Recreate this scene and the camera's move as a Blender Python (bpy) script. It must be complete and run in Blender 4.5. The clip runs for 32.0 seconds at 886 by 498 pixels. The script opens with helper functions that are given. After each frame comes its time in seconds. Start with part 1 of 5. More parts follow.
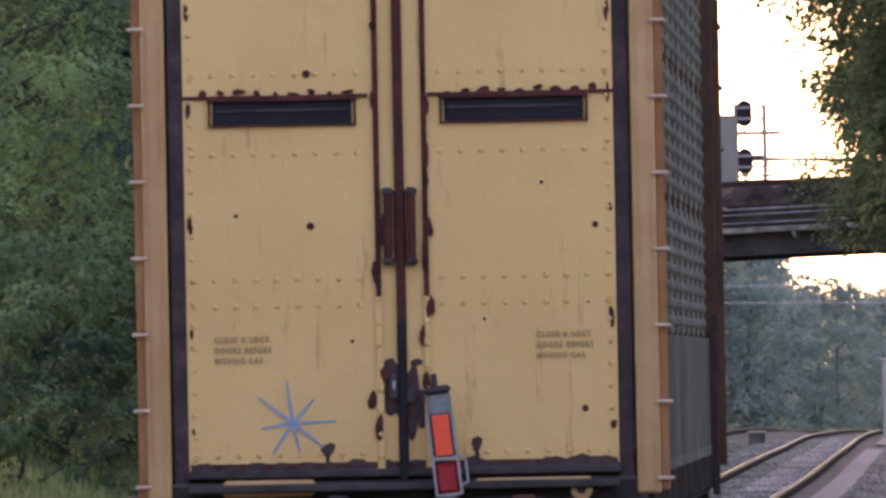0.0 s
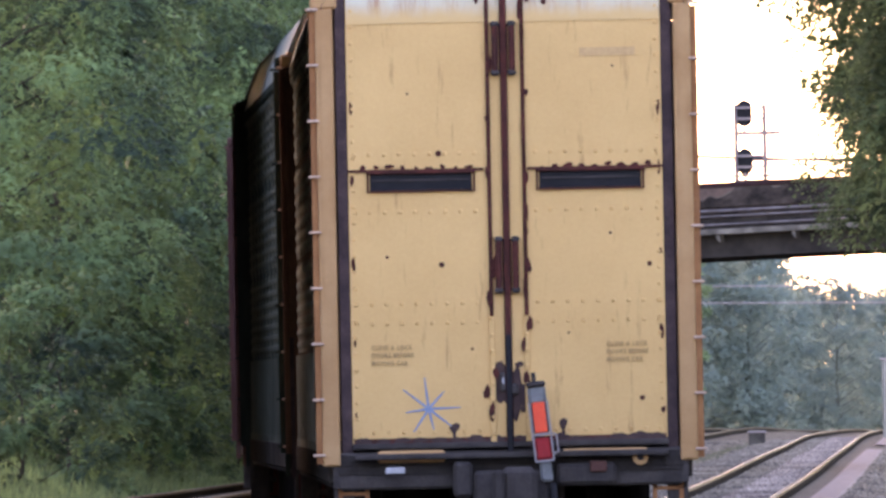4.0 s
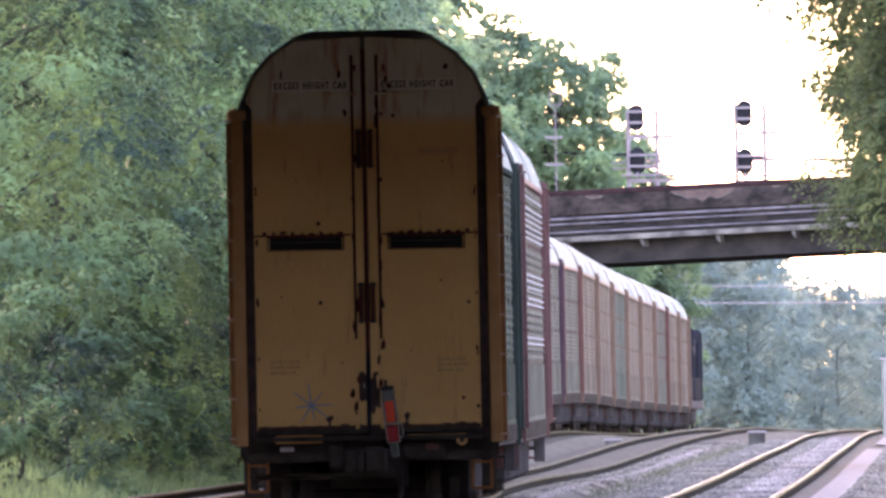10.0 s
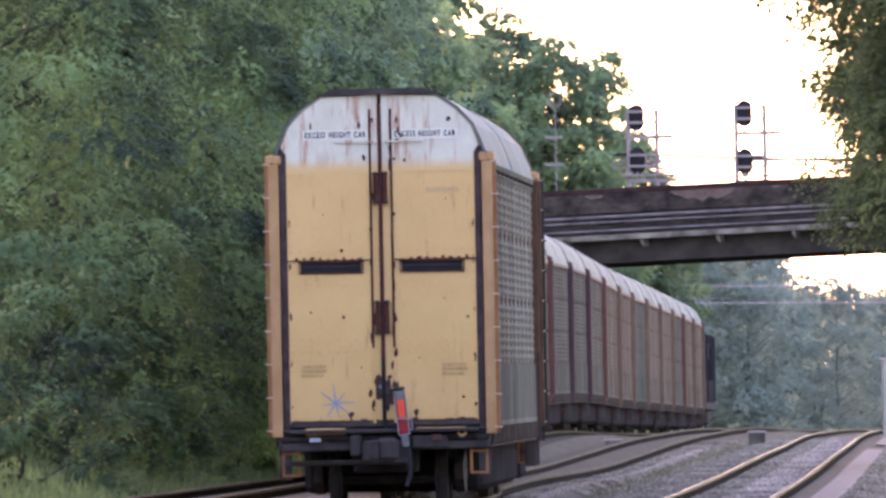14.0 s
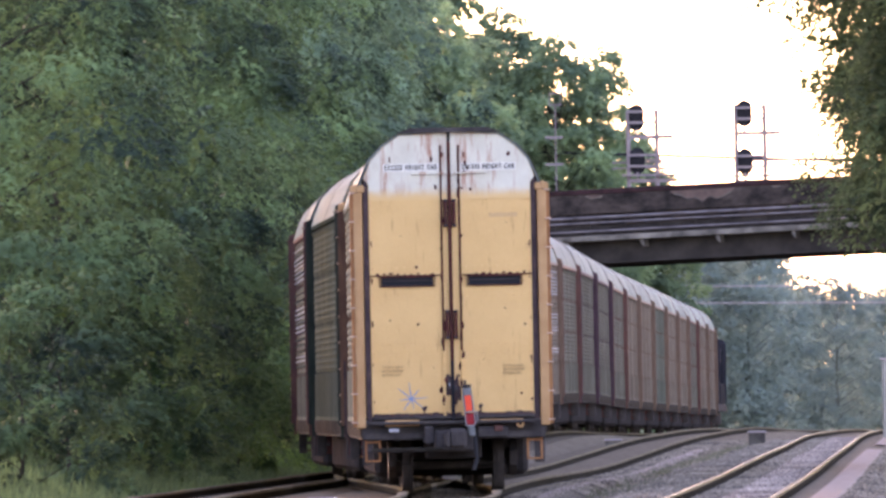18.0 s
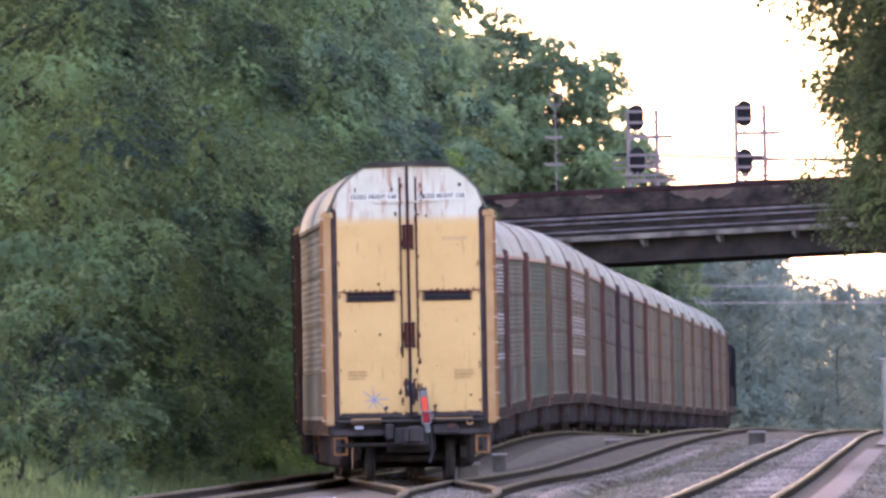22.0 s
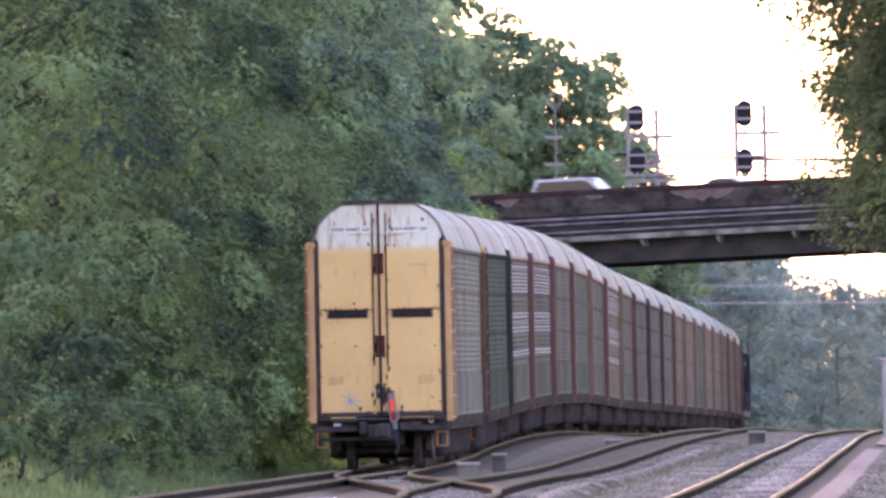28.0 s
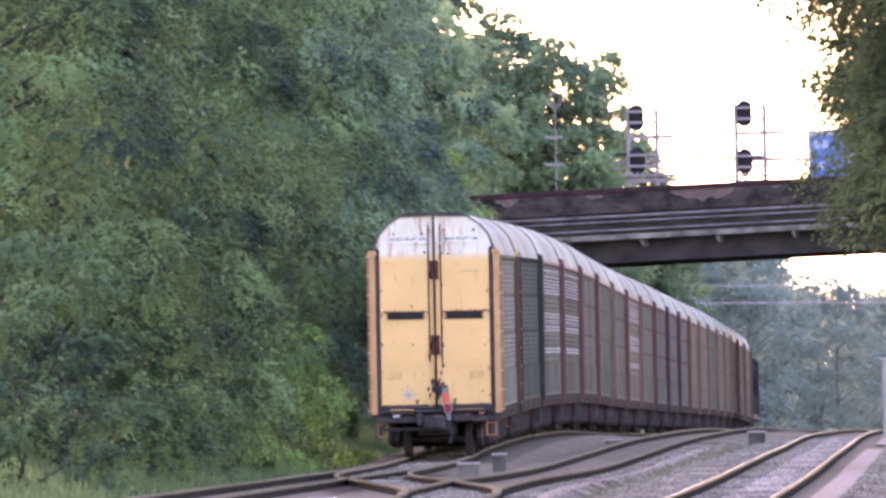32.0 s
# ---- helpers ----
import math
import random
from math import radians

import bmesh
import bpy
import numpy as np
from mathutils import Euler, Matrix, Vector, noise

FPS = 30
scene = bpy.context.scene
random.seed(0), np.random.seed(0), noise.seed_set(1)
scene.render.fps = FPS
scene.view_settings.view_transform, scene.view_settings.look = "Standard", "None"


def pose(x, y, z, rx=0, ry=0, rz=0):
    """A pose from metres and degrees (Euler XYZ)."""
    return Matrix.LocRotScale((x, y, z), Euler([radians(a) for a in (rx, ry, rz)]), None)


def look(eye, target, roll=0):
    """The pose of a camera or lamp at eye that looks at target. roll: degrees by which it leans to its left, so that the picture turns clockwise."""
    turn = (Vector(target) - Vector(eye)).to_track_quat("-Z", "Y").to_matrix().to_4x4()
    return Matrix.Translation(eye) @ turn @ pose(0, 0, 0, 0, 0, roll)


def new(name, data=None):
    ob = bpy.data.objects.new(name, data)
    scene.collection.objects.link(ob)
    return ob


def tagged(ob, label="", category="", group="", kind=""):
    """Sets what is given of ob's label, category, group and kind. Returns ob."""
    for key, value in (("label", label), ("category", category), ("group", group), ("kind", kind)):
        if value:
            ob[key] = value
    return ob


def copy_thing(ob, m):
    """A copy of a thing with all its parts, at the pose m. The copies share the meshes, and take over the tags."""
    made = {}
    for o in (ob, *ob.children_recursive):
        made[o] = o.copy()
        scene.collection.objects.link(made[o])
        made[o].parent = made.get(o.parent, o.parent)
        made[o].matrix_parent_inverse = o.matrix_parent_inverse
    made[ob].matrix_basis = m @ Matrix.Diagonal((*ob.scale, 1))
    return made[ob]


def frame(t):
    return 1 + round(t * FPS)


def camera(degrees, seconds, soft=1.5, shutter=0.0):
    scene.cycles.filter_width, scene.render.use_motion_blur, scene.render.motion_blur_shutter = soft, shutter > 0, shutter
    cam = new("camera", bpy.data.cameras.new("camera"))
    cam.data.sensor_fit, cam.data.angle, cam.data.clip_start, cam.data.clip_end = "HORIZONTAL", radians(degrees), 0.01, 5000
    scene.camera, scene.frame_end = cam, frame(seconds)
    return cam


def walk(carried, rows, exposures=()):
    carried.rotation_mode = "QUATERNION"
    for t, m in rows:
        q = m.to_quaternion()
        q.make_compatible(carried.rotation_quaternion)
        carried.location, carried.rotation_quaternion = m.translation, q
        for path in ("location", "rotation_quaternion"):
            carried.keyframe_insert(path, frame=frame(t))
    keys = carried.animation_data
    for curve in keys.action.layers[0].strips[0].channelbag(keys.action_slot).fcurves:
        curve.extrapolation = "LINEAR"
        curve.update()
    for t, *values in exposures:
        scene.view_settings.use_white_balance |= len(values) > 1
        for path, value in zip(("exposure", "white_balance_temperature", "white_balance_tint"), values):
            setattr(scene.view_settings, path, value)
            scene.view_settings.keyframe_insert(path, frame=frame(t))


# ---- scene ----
# A freight train of covered car carriers runs away over a weaving junction track.
# x to the right, y along the line away from the camera, z up; metres.

# ---- camera ----
cam = camera(2.7218, 32.0, soft=2.9, shutter=0.5)
EYE = (0.0, 0.0, 1.75)
AIM = (0.0, 1000.0, 1.75 + 7.0)
VIEW = look(EYE, AIM, -1.1)
walk(cam, [(0.0, VIEW), (32.0, VIEW)],
     exposures=[(0, 2.28, 6850, 46), (1.0, 2.15, 6850, 46), (2.0, 2.36, 6850, 46), (3.5, 2.74, 6850, 46), (5.5, 3.75, 6650, 48), (6.6, 4.05, 6600, 48), (7.1, 4.15, 6600, 48), (7.6, 3.65, 6650, 48), (8.2, 3.34, 6700, 48), (10.3, 3.85, 6600, 48), (12.5, 3.06, 6750, 48),
                (18.0, 2.88, 6750, 48), (22, 2.84, 6650, 50), (27, 2.92, 6600, 52), (30.0, 3.04, 6600, 52), (32.0, 3.13, 6600, 52)])

# ---- light ----
SUN_UP, SUN_BACK = 16.0, -26.0
world = bpy.data.worlds.new("sky")
world.use_nodes = True
scene.world = world
wn = world.node_tree
sky = wn.nodes.new("ShaderNodeTexSky")
sky.sky_type = 'NISHITA'
sky.sun_disc = False
sky.sun_elevation = radians(SUN_UP)
sky.sun_rotation = radians(SUN_BACK)
sky.dust_density = 1.5
sky.air_density = 1.0
sky.ozone_density = 1.0
wn.links.new(sky.outputs[0], wn.nodes["Background"].inputs[0])
wn.nodes["Background"].inputs[1].default_value = 0.15
sun = new("sun", bpy.data.lights.new("sun", 'SUN'))
sun.data.energy = 0.05
sun.data.angle = radians(12)
sun.data.color = (1.0, 0.88, 0.78)
sun_dir = Vector((math.sin(radians(SUN_BACK)) * math.cos(radians(SUN_UP)), math.cos(radians(SUN_BACK)) * math.cos(radians(SUN_UP)), math.sin(radians(SUN_UP))))
sun.matrix_world = look(sun_dir * 50, (0, 0, 0))

# ---- materials ----
def node(nt, kind, **inputs):
    n = nt.nodes.new(kind)
    for key, value in inputs.items():
        n.inputs[key].default_value = value
    return n


def surface(name, base, other=None, rough=0.7, metal=0.0, scale=3.0, amount=0.5, bump=0.2, stretch=(1, 1, 1), fine=40.0,
            rust=None, rust_level=0.6, rust_stretch=(6, 6, 0.7), vary=0.0, gloss=0.1, grain=0.2):
    """A worn surface: base colour that drifts to a second one at two scales, with fine relief and optional rust streaks."""
    m = bpy.data.materials.new(name)
    m.use_nodes = True
    nt = m.node_tree
    link = nt.links.new
    b = nt.nodes["Principled BSDF"]
    b.inputs["Roughness"].default_value = rough
    b.inputs["Metallic"].default_value = metal
    b.inputs["Specular IOR Level"].default_value = gloss
    if other is None:
        other = tuple(c * 0.72 for c in base)
    co = nt.nodes.new("ShaderNodeTexCoord")
    info = nt.nodes.new("ShaderNodeObjectInfo")
    shift = nt.nodes.new("ShaderNodeVectorMath")
    shift.operation = 'ADD'
    push = nt.nodes.new("ShaderNodeVectorMath")
    push.operation = 'SCALE'
    push.inputs[0].default_value = (7.3, 3.1, 0.0)
    link(info.outputs["Random"], push.inputs["Scale"])
    link(co.outputs["Object"], shift.inputs[0])
    link(push.outputs[0], shift.inputs[1])
    mp = nt.nodes.new("ShaderNodeMapping")
    mp.inputs["Scale"].default_value = stretch
    link(shift.outputs[0], mp.inputs[0])
    n1 = node(nt, "ShaderNodeTexNoise", Scale=scale, Detail=6.0, Roughness=0.6)
    n2 = node(nt, "ShaderNodeTexNoise", Scale=fine, Detail=3.0)
    link(mp.outputs[0], n1.inputs["Vector"])
    link(mp.outputs[0], n2.inputs["Vector"])
    r1 = nt.nodes.new("ShaderNodeValToRGB")
    r1.color_ramp.elements[0].position, r1.color_ramp.elements[1].position = 0.5 - 0.5 * amount * 0.5, 0.5 + 0.5 * amount * 0.5 + 0.1
    r1.color_ramp.elements[0].color = (*other, 1)
    r1.color_ramp.elements[1].color = (*base, 1)
    link(n1.outputs[0], r1.inputs[0])
    mx = nt.nodes.new("ShaderNodeMix")
    mx.data_type, mx.blend_type = 'RGBA', 'OVERLAY'
    mx.inputs[0].default_value = grain
    link(r1.outputs[0], mx.inputs[6])
    link(n2.outputs[0], mx.inputs[7])
    out = mx.outputs[2]
    if vary:
        hsv = nt.nodes.new("ShaderNodeHueSaturation")
        rng = node(nt, "ShaderNodeMapRange")
        rng.inputs[3].default_value, rng.inputs[4].default_value = 1 - vary, 1 + vary
        link(info.outputs["Random"], rng.inputs[0])
        link(rng.outputs[0], hsv.inputs["Value"])
        link(out, hsv.inputs["Color"])
        out = hsv.outputs[0]
    if rust:
        mr = nt.nodes.new("ShaderNodeMapping")
        mr.inputs["Scale"].default_value = rust_stretch
        link(shift.outputs[0], mr.inputs[0])
        n3 = node(nt, "ShaderNodeTexNoise", Scale=1.6, Detail=8.0, Roughness=0.7)
        link(mr.outputs[0], n3.inputs["Vector"])
        r3 = nt.nodes.new("ShaderNodeValToRGB")
        r3.color_ramp.elements[0].position, r3.color_ramp.elements[1].position = rust_level, min(rust_level + 0.13, 1.0)
        link(n3.outputs[0], r3.inputs[0])
        m3 = nt.nodes.new("ShaderNodeMix")
        m3.data_type = 'RGBA'
        m3.inputs[7].default_value = (*rust, 1)
        link(r3.outputs[0], m3.inputs[0])
        link(out, m3.inputs[6])
        out = m3.outputs[2]
    link(out, b.inputs["Base Color"])
    if bump:
        bp = node(nt, "ShaderNodeBump", Strength=bump, Distance=0.02)
        link(n2.outputs[0], bp.inputs["Height"])
        link(bp.outputs[0], b.inputs["Normal"])
    return m


def foliage(name, base, other, through_light=0.35):
    m = bpy.data.materials.new(name)
    m.use_nodes = True
    nt = m.node_tree
    link = nt.links.new
    b = nt.nodes["Principled BSDF"]
    b.inputs["Roughness"].default_value = 0.8
    b.inputs["Specular IOR Level"].default_value = 0.08
    geo = nt.nodes.new("ShaderNodeNewGeometry")
    info = nt.nodes.new("ShaderNodeObjectInfo")
    co = nt.nodes.new("ShaderNodeTexCoord")
    # Clump-sized noise; in crowns it stands for lit sprays and dark hollows.
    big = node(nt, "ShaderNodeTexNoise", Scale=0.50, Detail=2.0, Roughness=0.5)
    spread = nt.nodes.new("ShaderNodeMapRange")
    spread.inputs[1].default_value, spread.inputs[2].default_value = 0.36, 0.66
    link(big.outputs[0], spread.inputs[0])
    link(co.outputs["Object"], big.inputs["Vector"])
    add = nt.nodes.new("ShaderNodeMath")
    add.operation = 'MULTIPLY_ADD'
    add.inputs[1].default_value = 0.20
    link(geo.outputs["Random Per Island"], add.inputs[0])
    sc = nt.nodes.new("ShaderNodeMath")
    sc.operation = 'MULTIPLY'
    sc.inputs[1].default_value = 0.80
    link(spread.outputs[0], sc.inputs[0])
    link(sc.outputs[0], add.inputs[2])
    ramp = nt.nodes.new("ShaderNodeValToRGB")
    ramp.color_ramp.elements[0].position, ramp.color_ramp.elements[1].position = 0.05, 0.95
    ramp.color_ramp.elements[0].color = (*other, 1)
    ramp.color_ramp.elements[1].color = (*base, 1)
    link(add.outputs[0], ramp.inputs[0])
    hsv = nt.nodes.new("ShaderNodeHueSaturation")
    rng = nt.nodes.new("ShaderNodeMapRange")
    rng.inputs[3].default_value, rng.inputs[4].default_value = 0.88, 1.12
    link(info.outputs["Random"], rng.inputs[0])
    link(rng.outputs[0], hsv.inputs["Value"])
    link(ramp.outputs[0], hsv.inputs["Color"])
    link(hsv.outputs[0], b.inputs["Base Color"])
    tr = nt.nodes.new("ShaderNodeBsdfTranslucent")
    link(hsv.outputs[0], tr.inputs[0])
    mix = nt.nodes.new("ShaderNodeMixShader")
    mix.inputs[0].default_value = through_light
    link(b.outputs[0], mix.inputs[1])
    link(tr.outputs[0], mix.inputs[2])
    link(mix.outputs[0], nt.nodes["Material Output"].inputs[0])
    return m


def faded_edge(m, colour, z0, z1):
    """Lets a paint fade upwards, between two heights, into the colour above it, along an uneven line."""
    nt = m.node_tree
    link = nt.links.new
    b = nt.nodes["Principled BSDF"]
    above = b.inputs["Base Color"].links[0].from_socket
    co = nt.nodes.new("ShaderNodeTexCoord")
    xyz = nt.nodes.new("ShaderNodeSeparateXYZ")
    link(co.outputs["Object"], xyz.inputs[0])
    n = node(nt, "ShaderNodeTexNoise", Scale=7.0, Detail=6.0, Roughness=0.7)
    link(co.outputs["Object"], n.inputs["Vector"])
    sway = nt.nodes.new("ShaderNodeMath")
    sway.operation = 'MULTIPLY_ADD'
    sway.inputs[1].default_value = 0.14
    link(n.outputs[0], sway.inputs[0])
    link(xyz.outputs["Z"], sway.inputs[2])
    rng = nt.nodes.new("ShaderNodeMapRange")
    rng.interpolation_type = 'SMOOTHSTEP'
    rng.inputs[1].default_value, rng.inputs[2].default_value = z0 + 0.07, z1 + 0.07
    link(sway.outputs[0], rng.inputs[0])
    mx = nt.nodes.new("ShaderNodeMix")
    mx.data_type = 'RGBA'
    mx.inputs[6].default_value = (*colour, 1)
    link(rng.outputs[0], mx.inputs[0])
    link(above, mx.inputs[7])
    link(mx.outputs[2], b.inputs["Base Color"])
    return m


RUST = (0.125, 0.036, 0.027)
M_yellow = surface("yellow_door_paint", (0.73, 0.468, 0.185), (0.65, 0.405, 0.155), 0.55, scale=1.2, amount=0.6, bump=0.08, rust=(0.42, 0.24, 0.09), rust_level=0.58, grain=0.09)
M_white = surface("chalky_white_paint", (0.67, 0.65, 0.48), (0.56, 0.525, 0.375), 0.6, scale=2.0, bump=0.08, rust=(0.42, 0.21, 0.13), rust_level=0.50, rust_stretch=(4, 4, 0.5), grain=0.07)
M_chalk = faded_edge(surface("chalked_white_over_yellow", (0.67, 0.65, 0.50), (0.56, 0.525, 0.39), 0.6, scale=2.0, bump=0.08, rust=(0.42, 0.21, 0.13), rust_level=0.50, rust_stretch=(4, 4, 0.5), grain=0.07), (0.68, 0.45, 0.19), 4.70, 4.90)
M_board = surface("off_white_lettering_band", (0.74, 0.71, 0.58), (0.64, 0.61, 0.50), 0.5, scale=3, bump=0.02)
M_post = surface("tan_post_paint", (0.53, 0.325, 0.15), (0.42, 0.235, 0.10), 0.55, scale=2.0, bump=0.1, rust=(0.25, 0.10, 0.05), rust_level=0.64, grain=0.07)
M_brownpost = surface("red_brown_post_side", (0.15, 0.085, 0.052), (0.09, 0.05, 0.034), 0.7, scale=2, bump=0.15, gloss=0.0)
M_rung = surface("worn_tan_rung", (0.60, 0.44, 0.32), (0.45, 0.30, 0.2), 0.6, scale=6, bump=0.05)
M_flange = surface("orange_brown_post_edge", (0.38, 0.18, 0.075), (0.26, 0.115, 0.05), 0.7, scale=3, bump=0.1, gloss=0.0)
M_track = surface("blackened_door_track", (0.098, 0.066, 0.062), (0.050, 0.036, 0.036), 0.8, scale=5, bump=0.3, gloss=0.0)
M_rust = surface("red_rust", RUST, (0.055, 0.022, 0.018), 0.85, scale=6, bump=0.4)
M_dark = surface("grimy_black_steel", (0.088, 0.076, 0.068), (0.045, 0.040, 0.037), 0.85, scale=3, bump=0.3, rust=(0.085, 0.058, 0.044), rust_level=0.6, rust_stretch=(2, 2, 2), gloss=0.02)
# Darker copy of the frame steel, for shade under the cars.
M_under = surface("shade_dark_underframe", (0.050, 0.045, 0.042), (0.028, 0.025, 0.024), 0.9, scale=2, bump=0.2, gloss=0.0)
M_galv = surface("weathered_galvanised_steel", (0.163, 0.157, 0.118), (0.097, 0.093, 0.070), 0.7, 0.0, scale=1.5, bump=0.15, rust=(0.085, 0.066, 0.048), rust_level=0.52, rust_stretch=(3, 3, 0.6), vary=0.14, gloss=0.0)
# Base is raised for haze over the far cars; the rust is their own.
M_galv_warm = surface("rusty_haze_lifted_steel", (0.205, 0.172, 0.128), (0.13, 0.108, 0.080), 0.7, 0.0, scale=1.5, bump=0.15, rust=(0.105, 0.068, 0.046), rust_level=0.50, rust_stretch=(3, 3, 0.6), vary=0.18, gloss=0.0)
# Pale base colour stands for the glint of the stamped ribs.
M_rib_glint = surface("pale_rib_glint", (0.44, 0.42, 0.39), (0.26, 0.235, 0.22), 0.55, 0.0, scale=1.5, amount=0.9, bump=0.0, gloss=0.1)
M_roof = surface("pale_galvanised_roof", (0.190, 0.226, 0.192), (0.140, 0.166, 0.142), 0.7, 0.0, scale=0.9, bump=0.05, rust=(0.20, 0.175, 0.135), rust_level=0.66, vary=0.22, gloss=0.03)
M_green = surface("dark_green_paint", (0.040, 0.052, 0.040), (0.026, 0.033, 0.027), 0.6, scale=2, bump=0.1, rust=(0.10, 0.06, 0.04), rust_level=0.68, gloss=0.0)
M_galv_pale = surface("pale_galvanised_screens", (0.225, 0.222, 0.168), (0.135, 0.132, 0.10), 0.7, 0.0, scale=1.5, bump=0.15, rust=(0.13, 0.095, 0.068), rust_level=0.56, rust_stretch=(3, 3, 0.6), vary=0.14, gloss=0.0)
M_green_galv = surface("green_tinged_screens", (0.110, 0.118, 0.086), (0.066, 0.072, 0.053), 0.7, 0.0, scale=1.5, bump=0.15, vary=0.1, gloss=0.0)
M_brown = surface("brown_red_paint", (0.135, 0.058, 0.044), (0.085, 0.04, 0.031), 0.6, scale=2, bump=0.15, rust=(0.06, 0.03, 0.025), rust_level=0.62)
M_orange = surface("faded_orange_paint", (0.175, 0.112, 0.074), (0.12, 0.076, 0.051), 0.6, scale=2, bump=0.1, rust=(0.15, 0.06, 0.04), rust_level=0.6)
M_redpost = surface("rusty_red_post_paint", (0.128, 0.060, 0.050), (0.085, 0.043, 0.037), 0.6, scale=2, bump=0.15, rust=(0.07, 0.035, 0.03), rust_level=0.60)
M_olive_galv = surface("olive_tinged_screens", (0.13, 0.14, 0.105), (0.08, 0.086, 0.065), 0.7, 0.0, scale=1.5, bump=0.15, vary=0.1, gloss=0.0)
M_purple = surface("dull_maroon_paint", (0.07, 0.035, 0.045), (0.045, 0.025, 0.03), 0.6, scale=2, bump=0.1)
# Head highlight is put into a paler matt base colour.
M_steel = surface("polished_rail_steel", (0.22, 0.19, 0.125), (0.12, 0.10, 0.07), 0.7, 0.0, scale=3, bump=0.05, gloss=0.0)
# Matt gold base colour stands in for the outer rails' highlight.
M_rail_glint = surface("gold_painted_rail_glint", (0.24, 0.19, 0.10), (0.13, 0.10, 0.055), 0.6, 0.0, scale=3, bump=0.05, gloss=0.02)
M_railside = surface("rusty_rail_side", (0.050, 0.044, 0.032), (0.030, 0.026, 0.020), 0.8, scale=4, bump=0.3, gloss=0.0)
M_tie = surface("creosoted_wood", (0.12, 0.095, 0.08), (0.06, 0.048, 0.042), 0.9, scale=3, bump=0.5, gloss=0.0)
M_ballast = surface("grey_ballast_stone", (0.215, 0.182, 0.13), (0.095, 0.08, 0.058), 0.95, scale=2.5, amount=0.8, bump=1.0, fine=6, gloss=0.0, grain=0.5)
M_pale_ballast = surface("pale_strip_gravel", (0.35, 0.285, 0.23), (0.21, 0.17, 0.137), 0.95, scale=2.5, amount=0.9, bump=1.0, fine=9, gloss=0.0, grain=0.4)
M_dirt = surface("gravelly_soil", (0.23, 0.20, 0.14), (0.115, 0.10, 0.071), 0.95, scale=1.6, amount=0.8, bump=0.8, fine=6, gloss=0.0, grain=0.5)
# First tone stands for lit leaves, second for shaded hollows.
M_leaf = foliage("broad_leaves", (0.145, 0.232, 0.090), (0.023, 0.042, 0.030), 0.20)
M_leaf_light = foliage("yellow_green_leaves", (0.20, 0.33, 0.085), (0.042, 0.082, 0.036), 0.40)
# Lifted green puts haze over the middle wood into the leaf colour.
M_leaf_hazelift = foliage("haze_lifted_leaves", (0.165, 0.260, 0.138), (0.042, 0.074, 0.058), 0.25)
# Darker leaf copy: shade of the right-hand trees is put into its colour.
M_leaf_shade = foliage("shade_darkened_leaves", (0.110, 0.165, 0.072), (0.028, 0.045, 0.027), 0.45)
# Pale, low-contrast greens put distance haze into the leaf colour.
M_leaf_hazy = foliage("haze_tinted_leaves", (0.255, 0.370, 0.180), (0.110, 0.172, 0.105), 0.5)
M_leaf_far = foliage("haze_pale_far_leaves", (0.226, 0.302, 0.252), (0.188, 0.250, 0.214), 0.5)
M_grass = foliage("tall_grass", (0.110, 0.172, 0.072), (0.052, 0.085, 0.043), 0.45)
M_weed = foliage("dry_weeds", (0.20, 0.195, 0.13), (0.09, 0.10, 0.06), 0.3)
# Far trees' bark, paled to stand for the haze before it.
M_bark_haze = surface("haze_pale_bark", (0.13, 0.15, 0.13), (0.10, 0.115, 0.10), 0.95, scale=4, bump=0.5, stretch=(1, 1, 0.25), gloss=0.0)
M_bark = surface("rough_bark", (0.065, 0.062, 0.048), (0.032, 0.031, 0.025), 0.95, scale=4, bump=0.8, stretch=(1, 1, 0.25), gloss=0.0)
M_concrete = surface("stained_dark_concrete", (0.085, 0.068, 0.056), (0.018, 0.016, 0.015), 0.9, scale=0.7, amount=0.45, bump=0.4, fine=8, stretch=(1, 1, 1.8), gloss=0.0)
M_spall = surface("bare_brown_concrete", (0.155, 0.108, 0.086), (0.095, 0.068, 0.056), 0.9, scale=2, bump=0.4, gloss=0.0)
M_ledge = surface("light_concrete_ledge", (0.26, 0.24, 0.195), (0.05, 0.046, 0.04), 0.9, scale=0.8, amount=0.7, bump=0.3, gloss=0.0)
M_girder = surface("dark_bridge_steel", (0.052, 0.047, 0.040), (0.026, 0.023, 0.021), 0.75, scale=0.8, bump=0.2, gloss=0.0)
M_pipe = surface("weathered_grey_pipe", (0.24, 0.22, 0.22), (0.07, 0.062, 0.062), 0.8, scale=0.7, amount=0.7, bump=0.2, gloss=0.0)
M_redrail = surface("red_brown_rail_paint", (0.055, 0.030, 0.030), (0.03, 0.018, 0.018), 0.8, scale=2, bump=0.1, gloss=0.0)
M_alu = surface("silver_painted_steel", (0.38, 0.34, 0.32), (0.27, 0.24, 0.23), 0.6, 0.0, scale=3, bump=0.05)
M_mast = surface("dull_mast_paint", (0.27, 0.23, 0.22), (0.2, 0.17, 0.165), 0.7, scale=3, bump=0.05, gloss=0.0)
M_black = surface("matt_black_paint", (0.012, 0.012, 0.015), (0.02, 0.02, 0.022), 0.6, scale=4, bump=0.05)
M_asphalt = surface("asphalt", (0.05, 0.05, 0.05), (0.035, 0.035, 0.035), 0.9, scale=2, bump=0.4)
